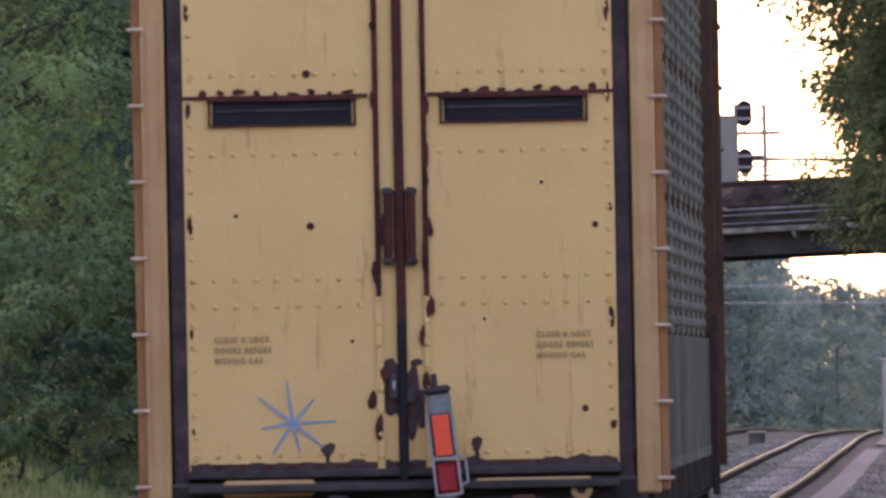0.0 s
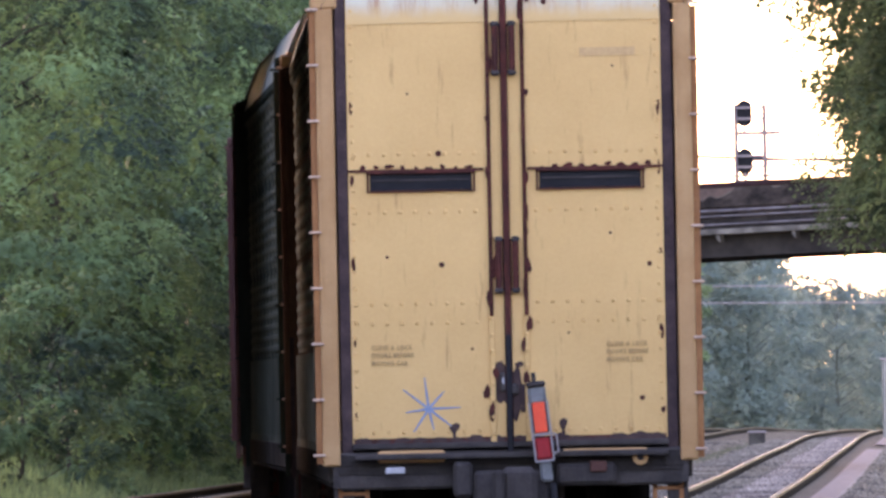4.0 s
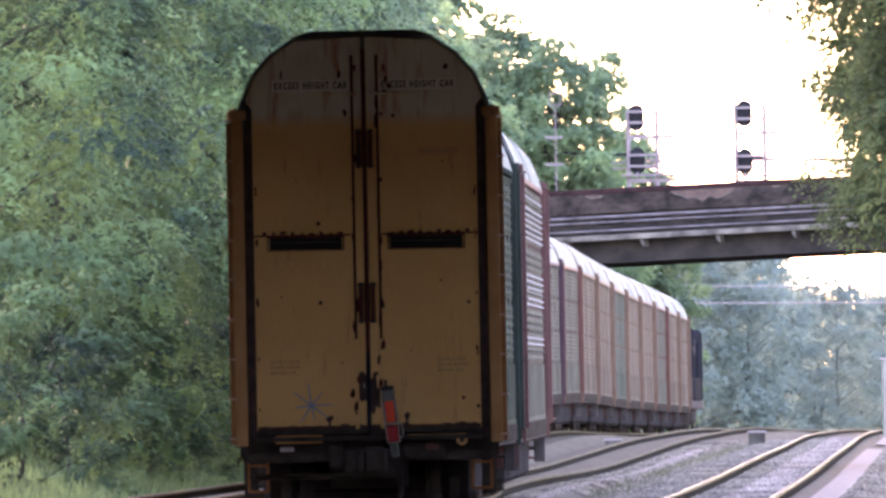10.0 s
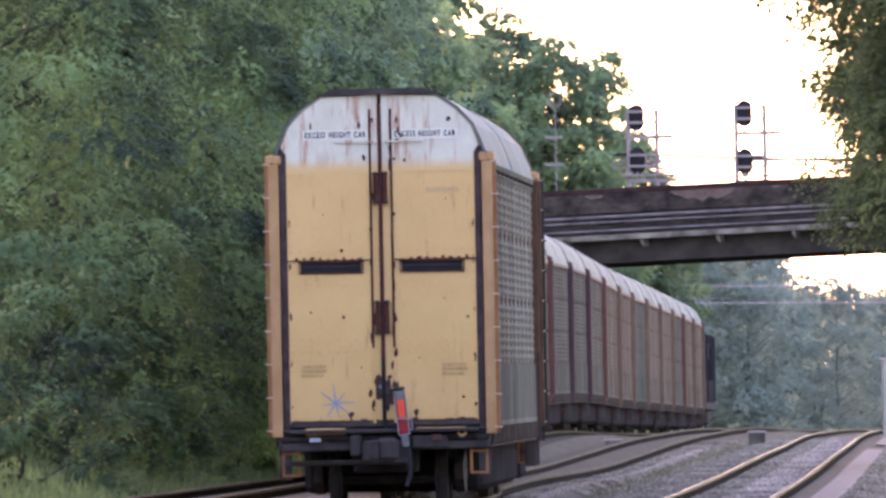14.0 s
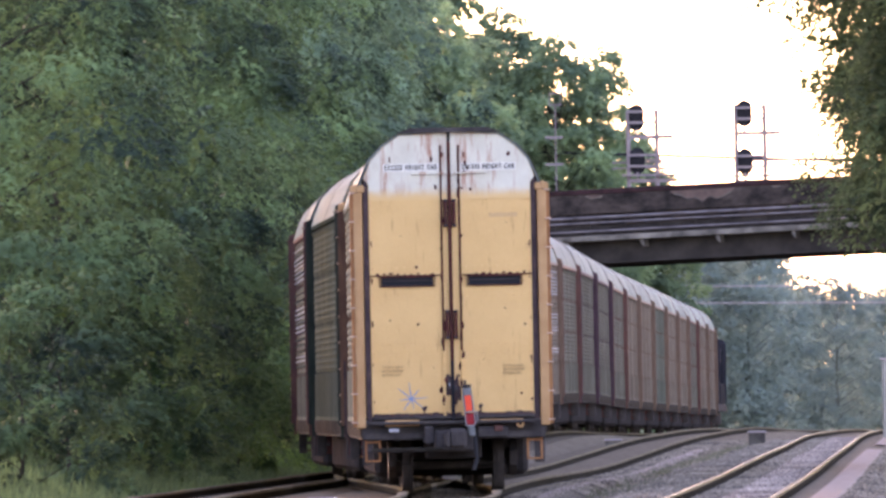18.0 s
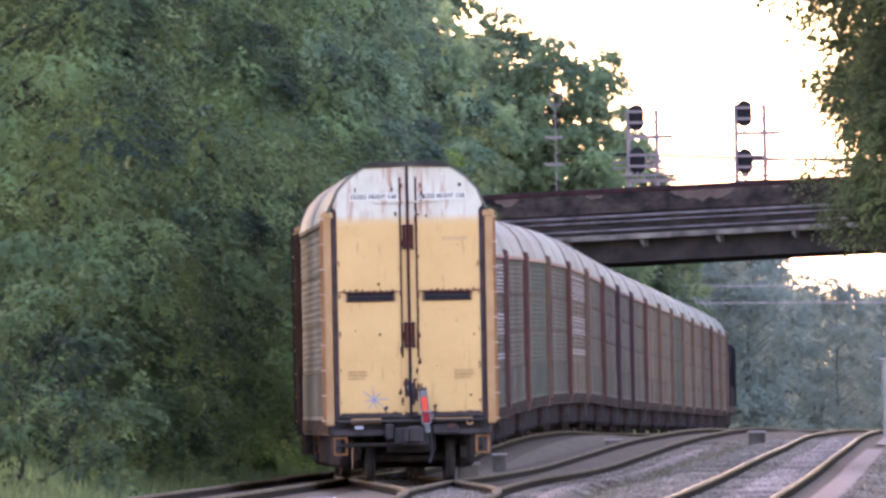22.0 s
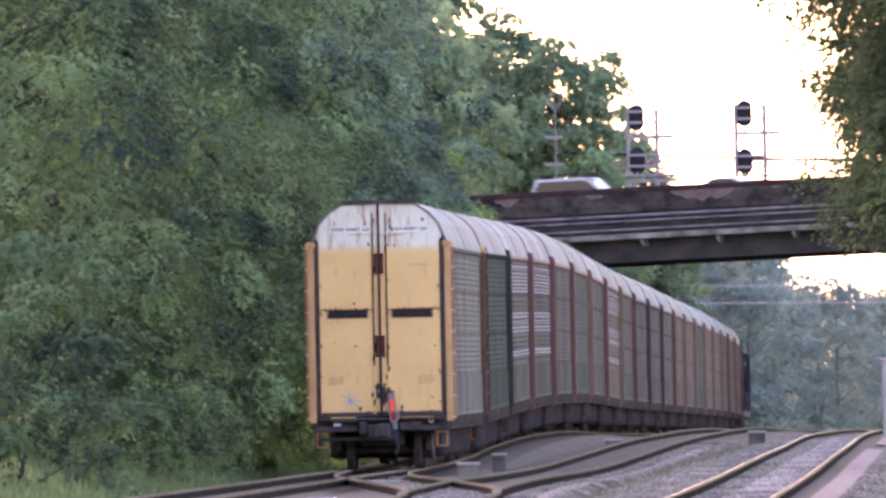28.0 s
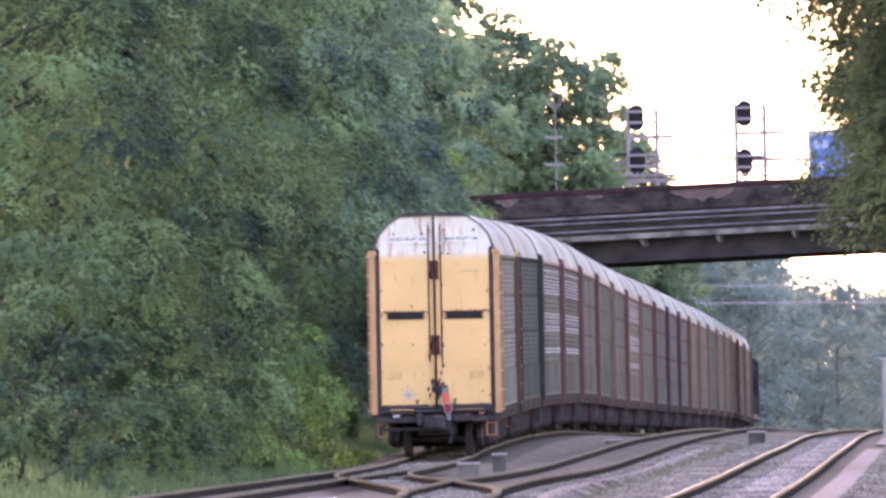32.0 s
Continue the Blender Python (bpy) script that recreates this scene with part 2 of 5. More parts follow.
M_boxwhite = surface("white_vehicle_paint", (0.40, 0.41, 0.41), (0.34, 0.35, 0.36), 0.35, scale=1, bump=0.02, gloss=0.5)
M_trailer = surface("grey_white_trailer_skin", (0.335, 0.34, 0.295), (0.285, 0.29, 0.25), 0.5, scale=0.8, bump=0.02)
M_lilac = surface("grey_violet_trim", (0.17, 0.14, 0.16), (0.12, 0.10, 0.115), 0.6, scale=2, bump=0.02)
M_teal = surface("teal_truck_paint", (0.05, 0.27, 0.19), (0.04, 0.22, 0.16), 0.35, scale=1, bump=0.02, gloss=0.5)
M_silver = surface("silver_car_paint", (0.30, 0.31, 0.33), (0.25, 0.26, 0.28), 0.35, 0.0, scale=1, bump=0.0, gloss=0.5)
M_glass = surface("tinted_glass", (0.02, 0.025, 0.03), (0.015, 0.02, 0.02), 0.08, scale=1, bump=0.0, gloss=0.5)
M_rubber = surface("tyre_rubber", (0.02, 0.02, 0.02), (0.03, 0.03, 0.03), 0.9, scale=6, bump=0.2)
M_blue = surface("bright_blue_print", (0.055, 0.115, 0.26), (0.09, 0.16, 0.30), 0.4, scale=1.6, amount=0.9, bump=0.02)
M_paleblue = surface("pale_blue_print", (0.20, 0.29, 0.40), (0.30, 0.36, 0.42), 0.4, scale=1.5, bump=0.02)
M_mottle = surface("mottled_print", (0.40, 0.40, 0.34), (0.08, 0.15, 0.28), 0.4, scale=1.3, amount=0.35, bump=0.02)
# Pale opaque tones stand for bright sky seen in the glass.
M_screen = surface("windscreen_sky_tones", (0.30, 0.33, 0.36), (0.16, 0.18, 0.20), 0.15, scale=1.2, bump=0.0, gloss=0.5)
M_spray = surface("blue_spray_paint", (0.16, 0.25, 0.40), (0.28, 0.31, 0.34), 0.7, scale=9, amount=0.9, bump=0.0)
M_ink = surface("faded_black_lettering", (0.010, 0.009, 0.009), (0.02, 0.018, 0.016), 0.8, scale=12, amount=0.9, bump=0.0)
M_fade = surface("worn_grey_lettering", (0.25, 0.165, 0.075), (0.44, 0.29, 0.125), 0.8, scale=14, amount=0.9, bump=0.0)
M_device = surface("grey_device_shell", (0.22, 0.23, 0.22), (0.15, 0.16, 0.15), 0.6, scale=5, bump=0.1)
M_red = surface("red_device_shell", (0.42, 0.03, 0.035), (0.30, 0.03, 0.03), 0.5, scale=5, bump=0.05)
M_reflect = surface("fluorescent_red_sheet", (0.95, 0.12, 0.05), (0.85, 0.09, 0.05), 0.4, scale=5, bump=0.0)
M_ghost = surface("ghost_of_a_number", (0.50, 0.315, 0.14), (0.62, 0.40, 0.18), 0.7, scale=14, amount=0.9, bump=0.0)
M_grease = surface("old_grease", (0.045, 0.03, 0.03), (0.09, 0.055, 0.045), 0.7, scale=9, amount=0.9, bump=0.4)
M_dust = surface("dusty_side_sill", (0.085, 0.070, 0.054), (0.03, 0.026, 0.021), 0.9, scale=2, bump=0.2, gloss=0.0)
M_loco = surface("dark_blue_engine_paint", (0.026, 0.026, 0.030), (0.017, 0.017, 0.02), 0.7, scale=2, bump=0.05, gloss=0.0)
M_locoyellow = surface("yellow_engine_paint", (0.30, 0.19, 0.06), (0.22, 0.13, 0.045), 0.6, scale=2, bump=0.05, gloss=0.0)


# ---- building helpers ----
def part(name, bm, material, parent=None, label="", smooth=False):
    me = bpy.data.meshes.new(name)
    bm.to_mesh(me)
    bm.free()
    if smooth:
        for p in me.polygons:
            p.use_smooth = True
    me.materials.append(material)
    ob = new(name, me)
    if parent is not None:
        ob.parent = parent
    if label:
        tagged(ob, label)
    return ob


def thing(name, label, category, group="", kind=""):
    return tagged(new(name), label, category, group, kind)


def box(bm, c, s, bevel=0.0, turn=None):
    got = bmesh.ops.create_cube(bm, size=1.0, matrix=Matrix.Translation(c) @ (turn or Matrix()) @ Matrix.Diagonal((*s, 1)))
    if bevel:
        edges = list({e for v in got["verts"] for e in v.link_edges})
        bmesh.ops.bevel(bm, geom=edges, offset=bevel, segments=1, affect='EDGES', clamp_overlap=True)
    return bm


def rod(bm, a, b, r, r2=None, seg=8):
    a, b = Vector(a), Vector(b)
    d = b - a
    m = Matrix.Translation((a + b) / 2) @ d.to_track_quat("Z", "Y").to_matrix().to_4x4()
    bmesh.ops.create_cone(bm, cap_ends=True, segments=seg, radius1=r, radius2=r if r2 is None else r2, depth=d.length, matrix=m)
    return bm


def cube(c, s, bevel=0.0, turn=None):
    return box(bmesh.new(), c, s, bevel, turn)


def tube(a, b, r, r2=None, seg=8):
    return rod(bmesh.new(), a, b, r, r2, seg)


def slab(bm, outline, y0, y1):
    """A solid with an outline in x and z, from y0 to y1."""
    front = [bm.verts.new((x, y0, z)) for x, z in outline]
    back = [bm.verts.new((x, y1, z)) for x, z in outline]
    n = len(outline)
    bm.faces.new(front)
    bm.faces.new(back[::-1])
    for i in range(n):
        bm.faces.new((front[i], back[i], back[(i + 1) % n], front[(i + 1) % n]))
    bmesh.ops.recalc_face_normals(bm, faces=bm.faces)
    return bm


def sweep(name, line, outline, material, parent=None, closed=True):
    """An outline of (across, up) swept along a list of (x, y, z) points that run along y."""
    n, verts, faces = len(outline), [], []
    for x, y, z in line:
        verts += [(x + a, y, z + b) for a, b in outline]
    for i in range(len(line) - 1):
        for k in range(n if closed else n - 1):
            p, q = i * n + k, i * n + (k + 1) % n
            faces.append((p, q, q + n, p + n))
    me = bpy.data.meshes.new(name)
    me.from_pydata(verts, [], faces)
    me.materials.append(material)
    ob = new(name, me)
    if parent is not None:
        ob.parent = parent
    return ob


def letters(name, text, size, material, parent, m, label="", left=False, width=0.0):
    """A line of lettering, word by word, each word a part of its own, squeezed to a width if one is given."""
    made, x = [], 0.0
    for word in text.split():
        cu = bpy.data.curves.new(name, 'FONT')
        cu.body, cu.size, cu.extrude = word, size, 0.002 / 0.8
        cu.align_x, cu.align_y = 'LEFT', 'CENTER'
        cu.offset, cu.space_character = size * 0.03, 1.3
        cu.resolution_u = 2
        tmp = new(name, cu)
        me = bpy.data.meshes.new_from_object(tmp)
        bpy.data.objects.remove(tmp)
        me.transform(Matrix.Diagonal((0.78, 1.0, 0.8, 1.0)))
        me.materials.clear()
        me.materials.append(material)
        made.append((me, x))
        x += max(v.co.x for v in me.vertices) + size * 0.48
    whole = x - size * 0.48
    squeeze = width / whole if width else 1.0
    back = 0.0 if left else whole / 2
    for me, at in made:
        me.transform(Matrix.Diagonal((squeeze, 1.0, 1.0, 1.0)))
        ob = new(name, me)
        ob.parent, ob.matrix_basis = parent, m @ Matrix.Translation(((at - back) * squeeze, 0, 0))
        if label:
            tagged(ob, label)


MESHES = {}


def shared(key, make, material):
    k = (key, material.name)
    if k not in MESHES:
        me = bpy.data.meshes.new(key)
        bm = make()
        bm.to_mesh(me)
        bm.free()
        me.materials.append(material)
        MESHES[k] = me
    return MESHES[k]


def put(name, key, make, material, parent, m=None, label=""):
    o = new(name, shared(key, make, material))
    o.parent = parent
    if m is not None:
        o.matrix_basis = m
    if label:
        tagged(o, label)
    return o


# ---- the lie of the line ----
TRACK_X = (-0.64, -0.27, 0.11, 0.43, 0.51, 0.42, 0.18, -0.15, -0.46, -0.77, -1.02, -1.11, -1.02, -0.73, -0.37, -0.06, 0.08, 0.02, -0.22,
           -0.55, -0.87, -1.20, -1.47, -1.55, -1.45, -1.14, -0.78, -0.44, -0.11, 0.11, 0.41, 0.72, 1.04, 1.36, 1.69, 2.02, 2.34, 2.66, 2.98,
           3.30, 3.62, 3.94, 4.27, 4.60, 4.92, 5.25, 5.59, 5.93, 6.27, 6.61, 6.94, 7.27, 7.59, 7.91, 8.22, 8.54, 8.86, 9.18, 9.51, 9.84,
           10.17, 10.50, 10.84, 11.17, 11.50, 11.84, 12.17, 12.51, 12.85, 13.19, 13.54, 13.89, 14.24, 14.60, 14.95)
TRACK_Z = (0.0, 0.02, 0.02, 0.01, 0.0, -0.02, -0.04, -0.04, -0.04, -0.07, -0.10, -0.14, -0.17, -0.15, -0.07, 0.04, 0.12, 0.16, 0.15, 0.1, 0.0,
           -0.12, -0.22, -0.31, -0.4, -0.49, -0.58, -0.67, -0.77, -0.86, -0.94, -1.04, -1.13, -1.24, -1.37, -1.51, -1.66, -1.82, -1.99, -2.16,
           -2.33, -2.5, -2.67)


def smooth_at(values, start, step, y):
    """Catmull-Rom through evenly spaced values, straight on past both ends."""
    f = (y - start) / step
    n = len(values)
    if f <= 0:
        return values[0] + f * (values[1] - values[0])
    if f >= n - 1:
        return values[-1] + (f - n + 1) * (values[-1] - values[-2])
    i = min(int(f), n - 2)
    u = f - i
    a, b, c, d = (values[min(max(k, 0), n - 1)] for k in (i - 1, i, i + 1, i + 2))
    return 0.5 * (2 * b + (c - a) * u + (2 * a - 5 * b + 4 * c - d) * u * u + (3 * b - a - 3 * c + d) * u ** 3)


def land(y):
    if y < 100:
        return 0.0
    if y > 1150:
        return smooth_at(TRACK_Z, 100, 25, 1150) - 1.0 * (1 - math.exp(-(y - 1150) / 150))
    return smooth_at(TRACK_Z, 100, 25, y)


def main_x(y):
    if y < 100:
        return -0.64 - 0.4 * (1 - math.exp(-(100 - y) / 15.0))
    u = min(max((y - 640.0) / 260.0, 0.0), 1.0)
    return smooth_at(TRACK_X, 100, 12.5, y) + 0.43 * u * u * (3 - 2 * u)


def path_x(rows):
    ys, xs = [r[0] for r in rows], [r[1] for r in rows]

    def at(y):
        if y <= ys[0]:
            return xs[0] + (y - ys[0]) * (xs[1] - xs[0]) / (ys[1] - ys[0])
        if y >= ys[-1]:
            return xs[-1] + (y - ys[-1]) * (xs[-1] - xs[-2]) / (ys[-1] - ys[-2])
        k = max(i for i in range(len(ys) - 1) if ys[i] <= y)
        u = (y - ys[k]) / (ys[k + 1] - ys[k])

        def slope(i):
            j, h = max(i - 1, 0), min(i + 1, len(ys) - 1)
            return (xs[h] - xs[j]) / (ys[h] - ys[j])
        w = ys[k + 1] - ys[k]
        h00, h10, h01, h11 = 2 * u ** 3 - 3 * u * u + 1, u ** 3 - 2 * u * u + u, -2 * u ** 3 + 3 * u * u, u ** 3 - u * u
        return h00 * xs[k] + h10 * w * slope(k) + h01 * xs[k + 1] + h11 * w * slope(k + 1)
    return at


mid_x = path_x([(290, 0.0), (300, 0.0), (318, 0.30), (337, 0.73), (375, 1.88), (429, 3.43), (454, 4.29), (477, 5.15), (500, 6.05), (516, 6.75), (570, 8.7), (700, 12.8), (1200, 28.0)])
right_x = path_x([(0, -3.3), (150, 0.75), (253, 3.62), (284, 4.50), (328, 5.75), (375, 7.03), (431, 8.55), (501, 10.45), (583, 12.75), (700, 16.6), (1200, 32.5)])
right_rise = path_x([(0, 0.06), (200, 0.06), (300, 0.06), (366, 0.09), (433, 0.08), (498, 0.08), (560, -0.04), (663, -0.28), (760, -0.75), (1200, -3.2)])


def right_z(y):
    """The outer track lies on a bed of its own, a little above the main line."""
    return right_rise(y)


siding_x = path_x([(120, -9.0), (240, -5.9), (297, -4.35), (327, -3.6), (352, -2.95), (385, -2.25), (402, -1.7), (412, -1.32)])

# ---- ground ----
def ground():
    ys = [-300, -100, 0, 60] + list(range(100, 1300, 20)) + [1350, 1450, 1600, 1900, 2400, 3200, 4500]
    xs = [-900, -300, -120, -60, -30, -20, -14, -9, -5, 0, 5, 10, 16, 24, 34, 50, 90, 160, 400, 1200]
    verts, faces = [], []
    for j, y in enumerate(ys):
        for i, x in enumerate(xs):
            verts.append((x, y, land(y) - 0.5 + 0.05 * noise.noise(Vector((x * 0.3, y * 0.05, 0)))))
    n = len(xs)
    for j in range(len(ys) - 1):
        for i in range(n - 1):
            a = j * n + i
            faces.append((a, a + 1, a + n + 1, a + n))
    me = bpy.data.meshes.new("ground")
    me.from_pydata(verts, [], faces)
    me.materials.append(M_dirt)
    for p in me.polygons:
        p.use_smooth = True
    tagged(new("ground", me), "grey gravelly soil of a railway yard", "ground", kind="structure")


def railway(name, label, at, y0, y1, fill=-0.152, shine=False, level=land, skirt=(2.5, -0.52)):
    root = thing(name, label, "railway track", "tracks of the junction")
    ys, y = [], y0
    while y < y1:
        ys.append(y)
        y += 2.5 if y < 600 else 8.0
    line = [(at(y), y, level(y)) for y in ys]
    bed = [(-skirt[0], skirt[1]), (-1.75, fill), (1.75, fill), skirt]
    sweep("ballast_bed", line, bed, M_ballast, root, closed=False)
    foot = [(-0.07, -0.165), (-0.07, -0.15), (-0.012, -0.135), (-0.012, -0.045), (0.012, -0.045), (0.012, -0.135), (0.07, -0.15), (0.07, -0.165)]
    head = [(-0.036, -0.045), (-0.037, -0.008), (-0.028, 0.0), (0.028, 0.0), (0.037, -0.008), (0.036, -0.045)]
    for side in (-0.754, 0.754):
        rail = sweep("rail", [(x + side, y, z) for x, y, z in line], foot, M_railside, root)
        sweep("rail_head", [(x + side, y, z) for x, y, z in line], head, M_rail_glint if shine else M_steel, rail)
    def tie_mesh():
        return cube((0, 0, -0.05), (2.62, 0.22, 0.10))
    verts, faces = [], []
    y = y0
    while y < min(y1, 620):
        x, z, w = at(y), level(y) - 0.165, 1.31
        if 268 < y < 372:
            put("track_tie", "track_tie", tie_mesh, M_tie, root, Matrix.Translation((x + random.uniform(-0.06, 0.06), y, z)) @ Matrix.Rotation(random.uniform(-0.02, 0.02), 4, 'Z'))
        else:
            k = len(verts)
            for dx in (-w, w):
                for dy in (-0.11, 0.11):
                    verts += [(x + dx, y + dy, z - 0.1), (x + dx, y + dy, z)]
            faces += [(k + 1, k + 5, k + 7, k + 3), (k, k + 4, k + 5, k + 1), (k + 2, k + 3, k + 7, k + 6), (k, k + 1, k + 3, k + 2), (k + 4, k + 6, k + 7, k + 5)]
        y += 0.53
    me = bpy.data.meshes.new("far_ties")
    me.from_pydata(verts, [], faces)
    me.materials.append(M_tie)
    t = new("far_ties", me)
    t.parent = root
    tagged(t, kind="stuff")
    return root


ground()
railway("railway_track", "weaving main track with worn steel rails on grey ballast", main_x, 60, 1250)
railway("railway_track", "track that parts from the main line at a turnout", mid_x, 292, 1250)
railway("railway_track", "straight outer track with a golden shine painted on the rail heads", right_x, 60, 1250, -0.145, True, right_z, (3.2, -0.42))
railway("railway_track", "siding that joins the main line beside the grass", siding_x, 120, 412)


def strip(name, label, at, y0, y1, x0, x1, up, level=land):
    ys = [y0 + i * 4.0 for i in range(int((y1 - y0) / 4) + 1)]
    line = [(at(y), y, level(y)) for y in ys]
    o = sweep(name, line, [(x0 - 0.1, up - 0.06), (x0, up), (x1, up - 0.02), (x1 + 0.12, up - 0.09)], M_pale_ballast, closed=False)
    tagged(o, label, "gravel path", kind="structure")


strip("gravel_path", "pale gravel walkway beside the middle track", mid_x, 276, 470, 1.45, 1.72, -0.128)
strip("gravel_path", "pale gravel walkway beside the outer track", right_x, 215, 430, 1.18, 1.52, -0.10, right_z)
strip("gravel_path", "pale gravel walkway beside the outer track", right_x, 450, 500, 1.30, 1.62, -0.10, right_z)


# ---- the train ----
LENGTH, PITCH_LEN, SPEED, START = 27.4, 28.55, 10.38, 112.6
ROOF = [(1.50, 4.80), (1.43, 5.03), (1.30, 5.33), (1.09, 5.56), (0.80, 5.755), (0.4, 5.79), (0.0, 5.80)]
DOOR = [(0.03, 1.17), (1.30, 1.17), (1.30, 4.94), (1.375, 5.04), (1.265, 5.315), (1.06, 5.535), (0.79, 5.72), (0.03, 5.757)]
ARCH = ROOF + [(-x, z) for x, z in ROOF[-2::-1]]


def panel_mesh(lattice):
    """One side screen, 2.4 m long: ribbed sheet above, slotted kick panel below."""
    w = 2.36
    bm = bmesh.new()
    prof, z = [(0.0, 2.02)], 2.06
    while z < 4.62:
        if 2.86 < z < 2.97 or 3.78 < z < 3.89:
            prof += [(0.0, z), (-0.012, z + 0.01), (-0.012, z + 0.06), (0.0, z + 0.07)]
        else:
            prof += [(0.0, z), (0.014, z + 0.025), (0.014, z + 0.055), (0.0, z + 0.08)]
        z += 0.115
    prof += [(0.0, 4.70)]
    a = [bm.verts.new((x, 0, z)) for x, z in prof]
    b = [bm.verts.new((x, w, z)) for x, z in prof]
    for i in range(len(prof) - 1):
        bm.faces.new((a[i], b[i], b[i + 1], a[i + 1]))
    box(bm, (-0.02, w / 2, 1.60), (0.02, w, 0.84))
    for k in range(7):
        box(bm, (0.005, 0.15 + k * 0.343, 1.60), (0.05, 0.16, 0.80))
    box(bm, (0.0, w / 2, 1.16), (0.07, w, 0.08))
    if lattice:
        for z in (4.45, 4.32, 4.05, 3.65, 3.52, 3.2, 3.08, 2.75, 2.62, 2.5, 2.2):
            for k in range(5):
                box(bm, (0.03, 0.25 + k * 0.46, z), (0.03, 0.03, 0.03))
    else:
        for k in range(10):
            box(bm, (0.02, 0.14 + k * 0.23, 4.66), (0.03, 0.12, 0.05))
    return bm


def rib_mesh():
    """Small bulges pressed out of a lattice screen, in paired rows."""
    bm = bmesh.new()
    for z in (4.55, 4.46, 4.37, 4.28, 4.19, 4.10, 4.01, 3.92, 3.36, 3.27, 3.18, 3.09, 3.00, 2.91, 2.40, 2.31):
        for k in range(5):
            y, w = 0.20 + k * 0.47, 0.085
            p = [bm.verts.new(c) for c in ((0.022, y - w, z - 0.017), (0.022, y + w, z - 0.017), (0.022, y + w, z + 0.017), (0.022, y - w, z + 0.017),
                                           (0.045, y - w * 0.6, z), (0.045, y + w * 0.6, z))]
            for f in ((0, 1, 5, 4), (3, 4, 5, 2), (0, 4, 3), (1, 2, 5)):
                bm.faces.new([p[q] for q in f])
    return bm


def truck(root, y):
    """A four-wheel bogie."""
    base = part("bogie_bolster", cube((0, y, 0.56), (1.9, 0.32, 0.24), 0.03), M_dark, root)
    for sx in (-0.98, 0.98):
        bm = bmesh.new()
        slab_pts = [(-1.25, 0.40), (-1.25, 0.62), (-0.62, 0.74), (-0.3, 0.80), (0.3, 0.80), (0.62, 0.74), (1.25, 0.62), (1.25, 0.40), (0.85, 0.42), (0.4, 0.22), (-0.4, 0.22), (-0.85, 0.42)]
        slab(bm, slab_pts, -0.06, 0.06)
        bmesh.ops.transform(bm, matrix=Matrix.Translation((sx, y, 0)) @ Matrix.Rotation(radians(90), 4, 'Z'), verts=bm.verts)
        part("side_frame", bm, M_dark, base)
    for dy in (-0.89, 0.89):
        bm = tube((-0.85, y + dy, 0.42), (0.85, y + dy, 0.42), 0.08)
        for sx in (-0.76, 0.76):
            rod(bm, (sx - 0.06, y + dy, 0.42), (sx + 0.06, y + dy, 0.42), 0.42, seg=24)
            rod(bm, (sx - 0.09 * (1 if sx > 0 else -1) - 0.02, y + dy, 0.42), (sx - 0.09 * (1 if sx > 0 else -1) + 0.02, y + dy, 0.42), 0.455, seg=24)
        part("wheelset", bm, M_dark, base, "grimy steel wheels")


def side_of(root, panel, post, sign, ribs=None):
    """Screens and posts of one side; sign 1 is the right."""
    for k in range(11):
        m = Matrix.Translation((sign * 1.46, 0.5 + k * 2.4, 0))
        if sign < 0:
            m = m @ Matrix.Rotation(radians(180), 4, 'Z') @ Matrix.Translation((0, -2.36, 0))
        o = new("side_screen", panel)
        o.parent, o.matrix_basis = root, m
        if ribs:
            r = new("stamped_ribs", ribs)
            r.parent = o
            tagged(r, "rows of stamped ribs in a pale colour for their glint", kind="stuff")
    for k in range(12):
        o = new("side_post", post)
        o.parent, o.matrix_basis = root, Matrix.Translation((sign * 1.452, 0.49 + k * 2.4, 0))


def ladder_frame():
    """Short ladder low on the side, by the corner."""
    b2 = cube((0, -0.17, 1.50), (0.04, 0.05, 1.35))
    box(b2, (0, 0.17, 1.50), (0.04, 0.05, 1.35))
    for k in range(4):
        box(b2, (0, 0, 0.95 + 0.36 * k), (0.03, 0.34, 0.035))
    return b2


